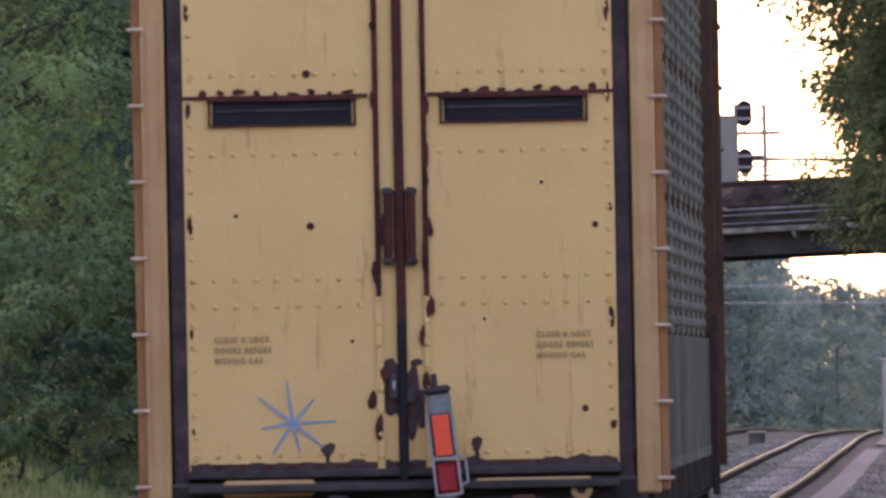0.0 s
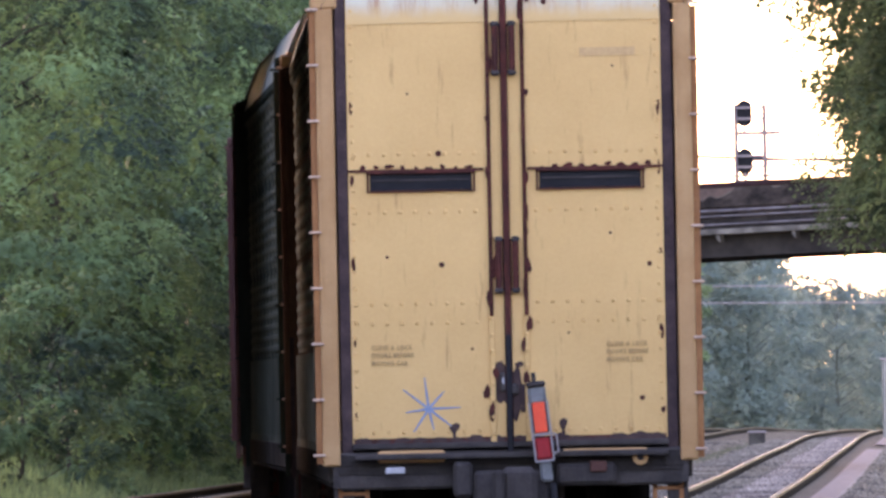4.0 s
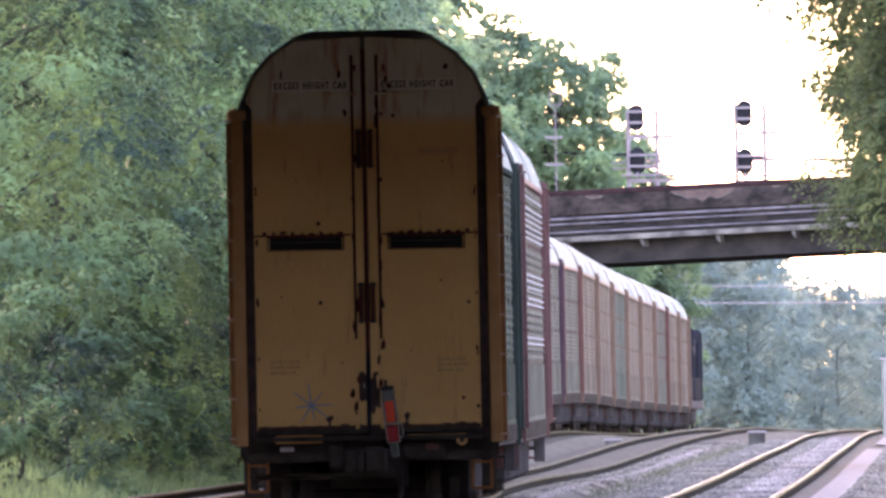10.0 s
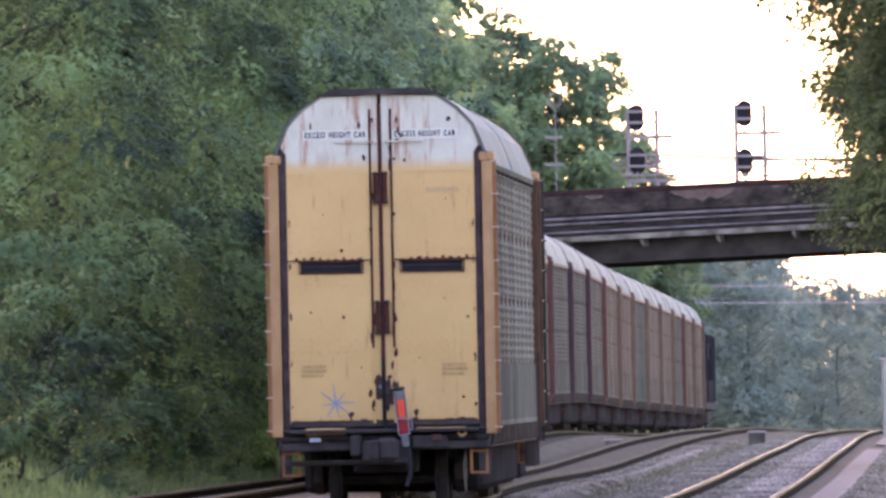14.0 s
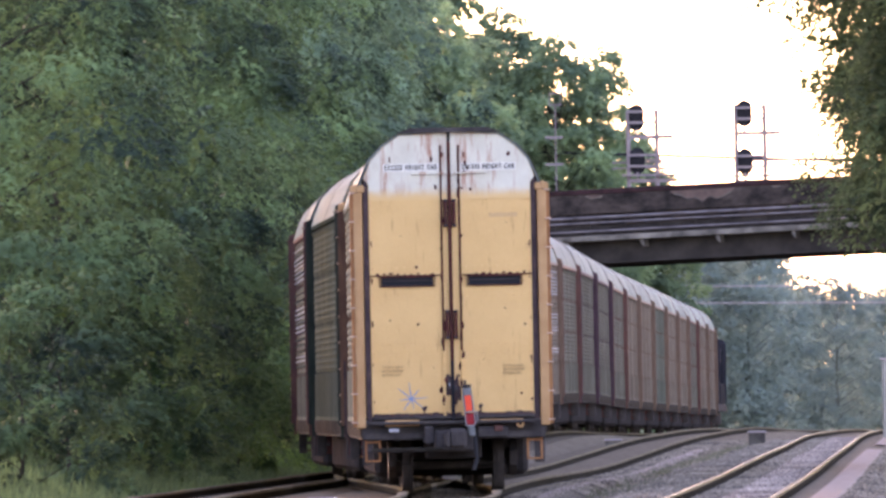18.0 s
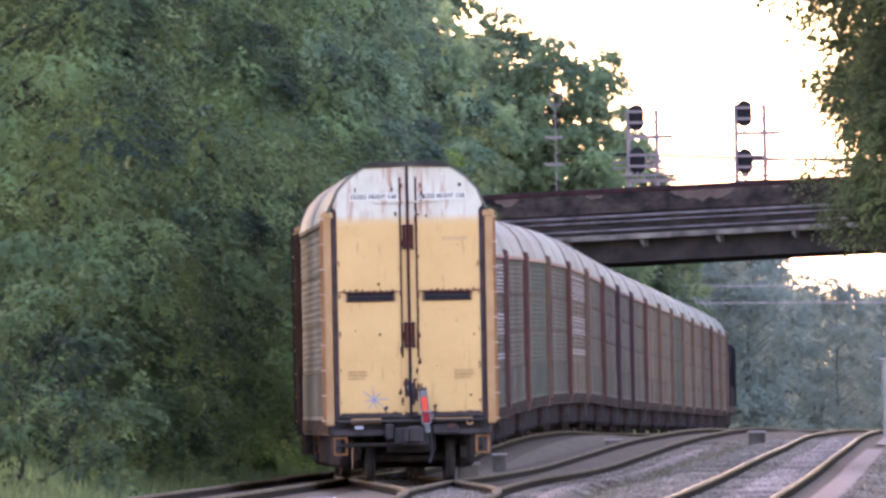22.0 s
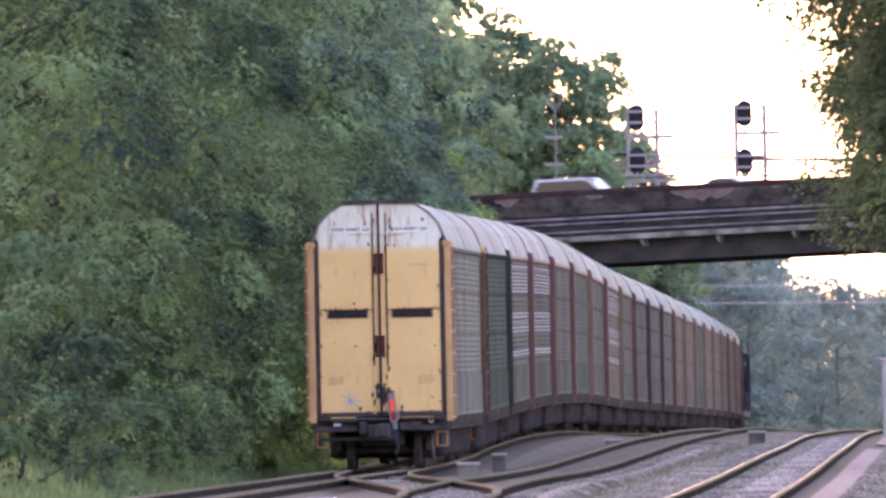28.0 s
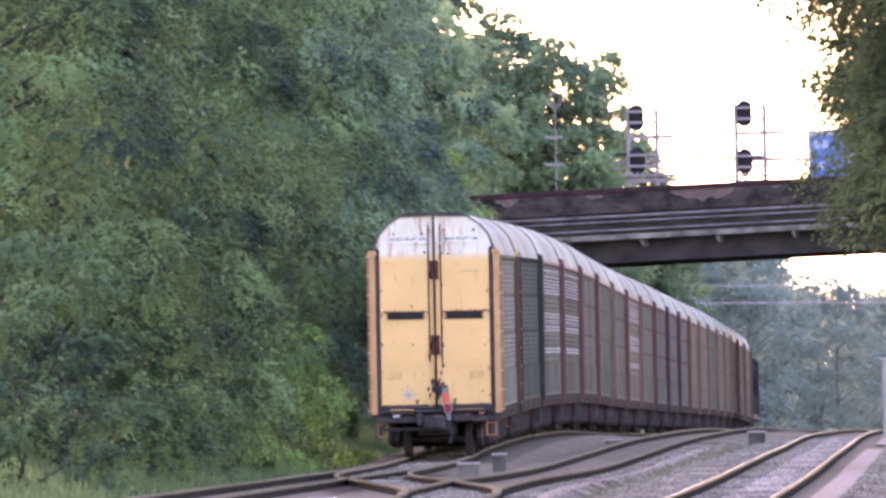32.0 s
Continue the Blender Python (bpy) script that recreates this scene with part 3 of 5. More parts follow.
def car_carrier(label, m_post, m_screen, m_door, lattice=False, m_top=None, rung=True):
    root = thing("autorack_car", label, "freight car", "cars of the train")
    # floor frame
    bm = cube((0, LENGTH / 2, 1.03), (2.9, LENGTH - 0.1, 0.22), 0.02)
    for s in (-1, 1):
        box(bm, (s * 1.44, LENGTH / 2, 1.0), (0.06, LENGTH - 0.1, 0.30))
    part("underframe", bm, M_dark, root)
    # Wide near-black box fills the gap under the floor to stand for shade.
    bm = cube((0, LENGTH / 2, 0.58), (2.5, LENGTH - 7.4, 0.70), 0.08)
    box(bm, (0, LENGTH / 2, 0.72), (0.9, LENGTH - 0.8, 0.40), 0.03)
    part("centre_sill", bm, M_under, root, "centre sill with a dark box filling the shade below")
    for s in (-1, 1):
        part("side_sill", cube((s * 1.47, LENGTH / 2, 1.01), (0.07, LENGTH - 0.3, 0.24), 0.01), M_dust, root)
        for y in (0.16, LENGTH - 0.16):
            part("step_plate", cube((s * 1.38, y, 0.72), (0.17, 0.05, 0.56), 0.01), M_dark, root)
    pan = shared("side_screen", lambda: panel_mesh(lattice), m_screen) if not lattice else shared("lattice_screen", lambda: panel_mesh(True), m_screen)
    pst = shared("side_post", lambda: cube((0, 0, 2.93), (0.035, 0.06, 3.66)), M_brownpost if m_door is M_yellow else m_post)
    rib = shared("stamped_ribs", rib_mesh, M_rib_glint) if lattice else None
    for sign in (1, -1):
        side_of(root, pan, pst, sign, rib)
        put("eave_rail", "eave_rail", lambda: cube((0, LENGTH / 2, 4.77), (0.07, LENGTH - 0.3, 0.10), 0.015), M_galv if m_door is M_yellow else m_post, root, Matrix.Translation((sign * 1.465, 0, 0)))
    # roof
    for k in range(4):
        seg = (LENGTH - 0.1) / 4

        def sheet(seg=seg):
            inner = [(x * 0.985, z - 0.03) for x, z in ARCH]
            b2 = slab(bmesh.new(), ARCH + inner[::-1], 0.0, seg - 0.006)
            return b2
        put("roof_panel", "roof_panel", sheet, M_roof, root, Matrix.Translation((0, 0.05 + k * seg, 0)))

        def batten():
            outer = [(x * 1.004, z + 0.008) for x, z in ARCH]
            return slab(bmesh.new(), outer + ARCH[::-1], -0.03, 0.03)
        if k in (0, 2):
            put("roof_batten", "roof_batten", batten, (M_track if m_door is M_yellow else m_post) if k == 0 else M_roof, root, Matrix.Translation((0, 0.06 + k * seg, 0)))
    put("roof_batten", "roof_batten", batten, m_post, root, Matrix.Translation((0, LENGTH - 0.06, 0)))
    # corner posts and ends
    for end, y in ((0, 0.13), (1, LENGTH - 0.13)):
        for s in (-1, 1):
            def corner():
                b2 = cube((0, 0, 2.92), (0.145, 0.22, 3.78), 0.012)
                box(b2, (0.0, -0.005, 2.92), (0.06, 0.235, 3.74))
                return b2
            po = put("corner_post", "corner_post", corner, M_brownpost if end and m_door is M_yellow else m_post, root, Matrix.Translation((s * 1.48, y, 0)))

            def cap():
                b2 = cube((0, 0, 4.87), (0.22, 0.20, 0.12), 0.02)
                rod(b2, (0, -0.02, 4.78), (0, -0.02, 4.95), 0.05)
                return b2
            # Brown post edge; on the yellow car it also stands for the shaded side.
            put("post_flange", "post_flange", lambda: cube((0, 0.01, 2.92), (0.05, 0.20, 3.74), 0.005), (M_brownpost if end else M_flange) if m_door is M_yellow else m_post, po, Matrix.Translation((s * 0.098, 0, 0)))
            put("post_cap", "post_cap", cap, m_post, po)
            if rung:
                def rung_mesh():
                    b2 = rod(bmesh.new(), (0.05, -0.13, 0), (0.14, -0.13, 0), 0.012, seg=6)
                    rod(b2, (0.14, -0.13, 0), (0.14, 0.10, 0), 0.012, seg=6)
                    return b2
                for k in range(9):
                    m = Matrix.Translation((0, 0, 1.12 + 0.461 * k)) @ (Matrix.Identity(4) if s > 0 else Matrix.Diagonal((-1, 1, 1, 1)))
                    if end:
                        m = m @ Matrix.Diagonal((1, -1, 1, 1))
                    put("ladder_rung", "ladder_rung", rung_mesh, M_rung if m_door is M_yellow else m_post, po, m)
            put("door_track", "door_track", lambda: cube((0, 0, 3.05), (0.10, 0.10, 3.9), 0.01), M_track, root, Matrix.Translation((s * 1.345, y, 0)))
    for s in (-1, 1):
        for y, face in ((0.10, -1), (LENGTH - 0.10, 1)):
            pts = [(s * x, z) for x, z in DOOR]
            d = part("end_door", slab(bmesh.new(), pts, y - 0.035, y + 0.035), m_door, root)
    for s in (-1, 1):
        for y in (0.34, LENGTH - 0.34):
            if y > 1 or m_door is not M_yellow:
                put("end_ladder", "end_ladder", ladder_frame, M_track if m_door is M_yellow else m_post, root, Matrix.Translation((s * 1.53, y, 0)))
    # couplers, end sill, steps
    for y, f in ((0.0, -1), (LENGTH, 1)):
        def sill():
            b2 = cube((0, 0.22, 0.98), (2.86, 0.34, 0.30), 0.02)
            box(b2, (0, 0.12, 0.80), (0.62, 0.5, 0.34), 0.03)
            box(b2, (-0.85, 0.0, 0.66), (1.1, 0.05, 0.06), 0.01)
            box(b2, (0.0, -0.04, 1.10), (2.6, 0.12, 0.05), 0.01)
            box(b2, (-0.4, -0.02, 0.90), (0.16, 0.18, 0.3), 0.03)
            box(b2, (0.62, 0.0, 0.93), (0.5, 0.12, 0.18), 0.03)
            return b2
        m = Matrix.Translation((0, y, 0)) @ (Matrix.Rotation(radians(180), 4, 'Z') if f > 0 else Matrix())
        put("end_sill", "end_sill", sill, M_dark, root, m)

        def coupler():
            b2 = cube((0, -0.15, 0.84), (0.20, 0.7, 0.22), 0.04)
            box(b2, (0.05, -0.50, 0.84), (0.30, 0.22, 0.32), 0.05)
            box(b2, (-0.12, -0.60, 0.84), (0.10, 0.16, 0.28), 0.03)
            return b2
        put("coupler", "coupler", coupler, M_dark, root, m)

        def hose():
            b2 = rod(bmesh.new(), (0.34, -0.25, 0.85), (0.36, -0.42, 0.5), 0.03, seg=6)
            rod(b2, (0.36, -0.42, 0.5), (0.30, -0.55, 0.32), 0.03, seg=6)
            return b2
        put("air_hose", "air_hose", hose, M_rubber, root, m)
        for s in (-1, 1):
            def stirrup():
                b2 = cube((-0.11, 0, 0.80), (0.035, 0.05, 0.62))
                box(b2, (0.11, 0, 0.80), (0.035, 0.05, 0.62))
                box(b2, (0, 0, 0.50), (0.25, 0.05, 0.03))
                box(b2, (0, 0, 0.80), (0.25, 0.05, 0.03))
                return b2
            put("stirrup_step", "stirrup_step", stirrup, M_flange if m_door is M_yellow else M_rust, root, Matrix.Translation((s * 1.30, y - f * 0.14, 0)))
    truck(root, 2.6)
    truck(root, LENGTH - 2.6)
    return root


def last_car_end(root):
    """What only the train's last end shows: paint, lettering, latches and the tail device."""
    y = 0.063
    for s in (-1, 1):
        top = [(s * 0.03, 4.68), (s * 1.295, 4.68), (s * 1.295, 4.90)] + [(s * (x - 0.004), z - 0.004) for x, z in DOOR if z > 4.9]
        part("door_top", slab(bmesh.new(), top, y - 0.006, y), M_chalk, root, "chalky white upper door with rust runs")
        part("door_edge_strip", cube((0.01 + s * 0.145, y - 0.012, 3.9), (0.032, 0.03, 3.3), 0.005), M_rust, root, "rusty riveted strip")
        part("door_edge_strip", cube((0.01 + s * 0.145, y - 0.010, 1.72), (0.045, 0.026, 1.04), 0.005), M_yellow, root, "riveted door edge strip")
        part("door_seam_bar", cube((s * 0.012 + 0.0, y - 0.02, 3.42), (0.03, 0.05, 4.4), 0.005), M_rust, root)
        # vent slot
        vx = s * 0.70
        # Black plate on the door stands in for the slot's dark inside.
        part("vent_recess", cube((vx, y - 0.003, 3.37), (0.84, 0.012, 0.14)), M_black, root, "black plate standing for the shaded ventilation slot")
        fr = cube((vx, y - 0.02, 3.452), (0.90, 0.05, 0.03), 0.005)
        box(fr, (vx, y - 0.012, 3.292), (0.86, 0.03, 0.012))
        for e in (-0.44, 0.44):
            box(fr, (vx + e, y - 0.012, 3.37), (0.014, 0.03, 0.17))
        part("vent_frame", fr, M_rust, root)
        part("vent_slat", cube((vx, y - 0.012, 3.385), (0.80, 0.02, 0.016)), M_dark, root)
        part("door_band", cube((s * 0.74, y - 0.010, 3.465), (1.12, 0.016, 0.02)), M_rust, root, "rusty horizontal band")
        # handholds
        hx = -0.34 if s < 0 else 0.34
        hold = tube((hx - 0.26, y - 0.07, 5.10), (hx + 0.26, y - 0.07, 5.10), 0.013)
        for e in (-0.25, 0.25):
            rod(hold, (hx + e, y - 0.07, 5.10), (hx + e, y, 5.10), 0.013)
        part("handhold", hold, M_white, root)
        # lettering
        band = -0.61 if s < 0 else 0.63
        part("letter_board", cube((band, y - 0.008, 5.20), (0.90, 0.006, 0.13)), M_board, root, "white lettering band")
        letters("lettering", "EXCESS HEIGHT CAR", 0.112, M_ink, root, Matrix.Translation((band, y - 0.013, 5.20)) @ Matrix.Rotation(radians(90), 4, 'X'), "black lettering", width=0.85)
        nx = -1.135 if s < 0 else 0.81
        for k, line in enumerate(("CLOSE & LOCK", "DOORS BEFORE", "MOVING CAR")):
            letters("stencil", line, 0.05, M_fade, root, Matrix.Translation((nx, y - 0.005, 2.00 - 0.064 * k)) @ Matrix.Rotation(radians(90), 4, 'X'), "faded stencilled warning", left=True)
    part("roof_end_cap", slab(bmesh.new(), [(-0.84, 5.755), (0.84, 5.755), (0.62, 5.835), (-0.62, 5.835)], -0.02, 0.06), M_dark, root, "black roof end cap")
    part("number_bar", cube((0.86, y - 0.004, 4.42), (0.46, 0.004, 0.07)), M_ghost, root, "faded number bars")
    # latches
    for z, h in ((4.46, 0.40), (2.67, 0.42)):
        for s in (-1, 1):
            part("latch_bar", cube((s * 0.07, y - 0.05, z), (0.055, 0.08, h), 0.02), M_rust, root, "rusty door latch")
            for e in (-0.5, 0.5):
                part("latch_bracket", cube((s * 0.07, y - 0.04, z + h * e), (0.07, 0.10, 0.05), 0.015), M_dark, root)
        part("latch_plate", cube((0, y - 0.012, z), (0.07, 0.02, h + 0.02), 0.02), M_purple, root)
    rg = random.Random(3)

    def blot(name, cx, cz, rx, rz, lift, mat, label=""):
        pts = []
        q = [rg.uniform(0, 6.28) for _ in range(3)]
        for k in range(26):
            a = 2 * math.pi * k / 26
            f = 0.88 + 0.14 * math.sin(2 * a + q[0]) + 0.09 * math.sin(3 * a + q[1]) + 0.07 * math.sin(7 * a + q[2]) + rg.uniform(-0.04, 0.04)
            pts.append((cx + rx * f * math.cos(a), cz + rz * f * math.sin(a)))
        part(name, slab(bmesh.new(), pts, y - lift, y), mat, root, label)
    blot("grease_stain", -0.055, 1.68, 0.075, 0.22, 0.006, M_grease, "greasy dark stain round the lock")
    blot("grease_stain", 0.045, 1.60, 0.07, 0.22, 0.008, M_grease, "greasy dark stain round the lock")
    blot("grease_stain", -0.185, 1.62, 0.035, 0.055, 0.010, M_rust)
    blot("grease_stain", 0.125, 1.49, 0.04, 0.045, 0.010, M_grease)
    blot("grease_stain", 0.10, 1.58, 0.07, 0.10, 0.009, M_grease)
    blot("grease_stain", -0.085, 1.82, 0.045, 0.07, 0.009, M_grease)
    blot("grease_stain", 0.09, 1.845, 0.028, 0.03, 0.010, M_grease)
    part("sill_disc", tube((1.07, y - 0.10, 1.06), (1.07, y - 0.02, 1.06), 0.065, seg=16), M_post, root, "tan round plate with a dark hub")
    part("disc_hub", tube((1.07, y - 0.11, 1.06), (1.07, y - 0.09, 1.06), 0.028, seg=10), M_dark, root)
    part("sill_box", cube((0.72, y - 0.12, 0.99), (0.14, 0.06, 0.09), 0.01), M_brown, root, "faded red sill box")
    part("lock_box", cube((-0.055, y - 0.03, 1.70), (0.05, 0.05, 0.16), 0.015), M_dark, root, "greasy black door lock")
    part("lock_box", cube((0.04, y - 0.03, 1.64), (0.07, 0.05, 0.10), 0.02), M_dark, root, "greasy black door lock")
    part("lock_pin", cube((-0.052, y - 0.062, 1.71), (0.014, 0.012, 0.05)), M_boxwhite, root, "bright worn pin")
    part("lower_seam", cube((0.0, y - 0.03, 1.60), (0.05, 0.05, 0.98), 0.008), M_black, root, "black lower door seam")
    # rivets
    def stud():
        return rod(bmesh.new(), (0, -0.012, 0), (0, 0.002, 0), 0.012, 0.018, seg=6)
    for s in (-1, 1):
        for z in (1.30, 2.20, 2.36, 3.12, 3.60):
            for k in range(9):
                put("rivet", "rivet", stud, M_yellow, root, Matrix.Translation((s * (0.25 + k * 0.125), y, z)))
        for k in range(32):
            z = 1.28 + k * 0.135
            put("rivet", "rivet", stud, M_rust if z > 2.3 else M_yellow, root, Matrix.Translation((0.01 + s * 0.145, y - 0.026, z)))
            if z < 4.9:
                put("rivet", "rivet", stud, M_yellow, root, Matrix.Translation((s * 1.26, y, z)))
    # bruises and bolts
    for x, z, r in ((-0.54, 2.68, 0.024), (-0.55, 3.60, 0.026), (0.07, 1.84, 0.022), (1.10, 1.55, 0.022), (1.18, 2.66, 0.020),
                    (-0.99, 2.75, 0.014), (0.86, 2.92, 0.012), (-0.30, 1.98, 0.012), (0.5, 2.1, 0.010), (-0.8, 4.1, 0.010), (0.9, 4.3, 0.010)):
        part("rust_spot", tube((x, y - 0.008, z), (x, y + 0.002, z), r * 0.8, r, seg=9), M_rust, root)
    for x, z, rx, rz in ((-0.46, 1.33, 0.045, 0.045), (0.44, 1.35, 0.042, 0.045), (-0.46, 1.25, 0.016, 0.08), (0.44, 1.27, 0.014, 0.08)):
        blot("rust_spot", x, z, rx, rz, 0.007, M_grease)
    for x, z in ((0.24, 5.40), (0.26, 5.26), (0.24, 5.12), (-0.10, 5.40), (-0.28, 5.33), (-0.95, 5.33), (0.96, 5.40), (0.30, 5.18), (-0.22, 4.88), (0.2, 4.86), (0.34, 4.84)):
        blot("rust_spot", x, z, rg.uniform(0.015, 0.035), rg.uniform(0.02, 0.06), 0.016, M_rust)
    for s2 in (-1, 1):
        for k in range(16):
            z = 1.5 + k * 0.235 + rg.uniform(-0.06, 0.06)
            if rg.random() < 0.75:
                blot("rust_fleck", 0.01 + s2 * 0.145 + rg.uniform(-0.03, 0.03), z, rg.uniform(0.012, 0.03), rg.uniform(0.03, 0.11), 0.027, M_rust)
        for k in range(9):
            blot("rust_fleck", s2 * (0.3 + k * 0.11), 3.475 + rg.uniform(-0.01, 0.025), rg.uniform(0.02, 0.05), rg.uniform(0.012, 0.03), 0.019, M_rust)
        for k in range(5):
            blot("rust_fleck", s2 * 1.27, 1.4 + k * 0.66 + rg.uniform(-0.1, 0.1), rg.uniform(0.008, 0.02), rg.uniform(0.02, 0.08), 0.008, M_rust)
        for k in range(8):
            blot("grime_patch", s2 * (0.12 + k * 0.155), 1.215 + rg.uniform(0, 0.02), rg.uniform(0.07, 0.11), rg.uniform(0.02, 0.05), 0.014 + 0.0006 * k, M_grease)
    # sprayed star
    for k, (a, n) in enumerate(((2, 0.30), (48, 0.22), (97, 0.30), (142, 0.30), (188, 0.22), (236, 0.26), (283, 0.20), (322, 0.27))):
        ca, sa = math.cos(radians(a)), math.sin(radians(a))
        n, hx, hz = n * 0.88, -0.67, 1.49
        pts = [(hx - sa * 0.012, hz + ca * 0.012), (hx + sa * 0.012, hz - ca * 0.012), (hx + ca * n + sa * 0.005, hz + sa * n - ca * 0.005), (hx + ca * n - sa * 0.005, hz + sa * n + ca * 0.005)]
        part("spray_stroke", slab(bmesh.new(), pts, y - 0.0045 - 0.0005 * k, y), M_spray, root, "blue sprayed stroke")
    # sill details
    part("sill_beam", cube((-0.82, y - 0.03, 1.10), (0.56, 0.10, 0.10), 0.02), M_post, root, "tan painted sill beam")
    part("sill_beam", cube((0.78, y - 0.03, 1.11), (0.70, 0.06, 0.06), 0.015), M_post, root, "tan painted sill beam")
    part("bottom_rail", cube((0, y - 0.02, 1.185), (2.62, 0.05, 0.05), 0.01), M_dark, root)
    part("grime_board", cube((0, y - 0.006, 1.225), (2.58, 0.012, 0.05)), M_rust, root)
    part("reflector_plate", cube((-0.96, -0.12, 0.985), (0.16, 0.02, 0.055), 0.008), M_boxwhite, root, "white reflective plate")
    part("brake_bar", cube((-0.75, -0.12, 0.68), (1.15, 0.05, 0.045), 0.01), M_railside, root, "dull steel crossbar")
    # tail device
    dev = part("tail_device", cube((0.0, 0, 0.715), (0.15, 0.11, 0.17), 0.03), M_device, root, "grey end-of-train marker body")
    dev.matrix_basis = Matrix.Translation((0.295, -0.16, 0.88)) @ Matrix.Rotation(radians(-6.0), 4, 'Y')
    part("reflective_panel", cube((0.0, -0.062, 0.525), (0.105, 0.012, 0.25), 0.005), M_reflect, dev, "fluorescent red reflective panel")
    part("panel_back", cube((0.0, 0.0, 0.525), (0.14, 0.10, 0.27), 0.02), M_device, dev)
    part("device_case", cube((0.0, 0.0, 0.265), (0.14, 0.12, 0.185), 0.02), M_red, dev, "dark red lower case")
    for sx in (-0.075, 0.075):
        part("device_frame", cube((sx, -0.03, 0.41), (0.014, 0.10, 0.50)), M_alu, dev)
    for z in (0.385, 0.165):
        part("device_frame", cube((0.0, -0.066, z), (0.15, 0.012, 0.016)), M_alu, dev)
    part("device_foot", cube((0.0, 0.0, 0.08), (0.10, 0.09, 0.18), 0.02), M_device, dev)
    part("device_lamp", cube((0.0, -0.01, 0.80), (0.165, 0.14, 0.05), 0.02), M_dark, dev)
    part("device_aerial", tube((-0.01, 0, 0.81), (-0.01, 0, 0.90), 0.018), M_dark, dev)
    hd = tube((0.07, -0.02, 0.39), (0.12, -0.02, 0.37), 0.008)
    rod(hd, (0.12, -0.02, 0.37), (0.12, -0.02, 0.23), 0.008)
    rod(hd, (0.12, -0.02, 0.23), (0.07, -0.02, 0.21), 0.008)
    part("device_handle", hd, M_alu, dev)


def engine():
    root = thing("locomotive", "dark blue diesel locomotive with yellow nose bands", "locomotive")
    part("frame", cube((0, 11.0, 1.25), (2.9, 21.5, 0.35), 0.03), M_dark, root)
    part("long_hood", cube((0, 8.2, 2.9), (1.9, 15.4, 3.0), 0.12), M_loco, root)
    part("radiator_housing", cube((0, 3.0, 4.1), (3.0, 4.2, 0.55), 0.1), M_loco, root)
    part("cab", cube((0, 17.6, 3.0), (2.95, 3.2, 3.2), 0.15), M_loco, root)
    part("nose", cube((0, 20.3, 2.3), (1.9, 2.2, 1.8), 0.15), M_locoyellow, root, "yellow short hood")
    part("hood_end_band", cube((0, 0.46, 2.2), (1.7, 0.05, 0.5), 0.01), M_locoyellow, root, "yellow end band")
    part("fuel_tank", cube((0, 11, 0.75), (2.5, 5.2, 0.7), 0.12), M_dark, root)
    part("exhaust_stack", cube((0, 8.5, 4.5), (0.5, 1.0, 0.25), 0.05), M_dark, root)
    for s in (-1, 1):
        rl = bmesh.new()
        for k in range(9):
            rod(rl, (s * 1.42, 0.8 + k * 1.8, 1.42), (s * 1.42, 0.8 + k * 1.8, 2.4), 0.018, seg=6)
        rod(rl, (s * 1.42, 0.8, 2.4), (s * 1.42, 15.2, 2.4), 0.018, seg=6)
        part("handrail", rl, M_dark, root)
        part("cab_window", cube((s * 1.49, 17.6, 3.7), (0.02, 1.5, 0.7), 0.0), M_black, root)
    truck(root, 3.6)
    truck(root, 18.0)
    return root


rack_yellow = car_carrier("weathered yellow car carrier with white upper doors and tail marker", M_post, M_galv_pale, M_yellow)
last_car_end(rack_yellow)
rack_green = car_carrier("dark green car carrier with grey-green side screens", M_green, M_green_galv, M_green)
rack_red = car_carrier("car carrier with rusty red posts and stamped lattice screens", M_redpost, M_galv, M_redpost, lattice=True)
rack_grey = car_carrier("grey car carrier with brown posts and ribbed screens", M_brown, M_galv, M_galv_warm)
rack_tan = car_carrier("car carrier with tan posts and grey-green screens", M_orange, M_olive_galv, M_orange)
rack_orange = car_carrier("car carrier with faded orange posts and rusty screens", M_orange, M_galv_warm, M_orange)
rack_maroon = car_carrier("car carrier with dark maroon posts and dull screens", M_purple, M_galv, M_purple)
rack_slotted = car_carrier("car carrier with faded orange posts and bright slotted screens", M_orange, M_galv_warm, M_orange, lattice=True)
TRAIN = [(rack_yellow, 0), (rack_green, 1), (rack_red, 2), (rack_grey, 4), (rack_tan, 5), (rack_slotted, 7), (rack_maroon, 9), (rack_orange, 12)]
for k, src in ((3, rack_red), (6, rack_grey), (8, rack_grey), (10, rack_maroon), (11, rack_grey), (13, rack_orange), (14, rack_tan), (15, rack_orange), (16, rack_orange),
               (17, rack_grey), (18, rack_orange), (19, rack_orange)):
    TRAIN.append((copy_thing(src, Matrix()), k))
loco = engine()
loco_lead = copy_thing(loco, Matrix())


# ---- road bridge ----
BRIDGE_Y, BRIDGE_TURN = 950.0, radians(-24.0)


def road_y(x):
    """Near edge of the road, which crosses the line askew."""
    return BRIDGE_Y + math.tan(BRIDGE_TURN) * (max(min(x, 60.0), -25.0) - 12.0)


def road_z(x):
    return 10.35 + 0.031 * (max(min(x, 60.0), -25.0) - 12.0)


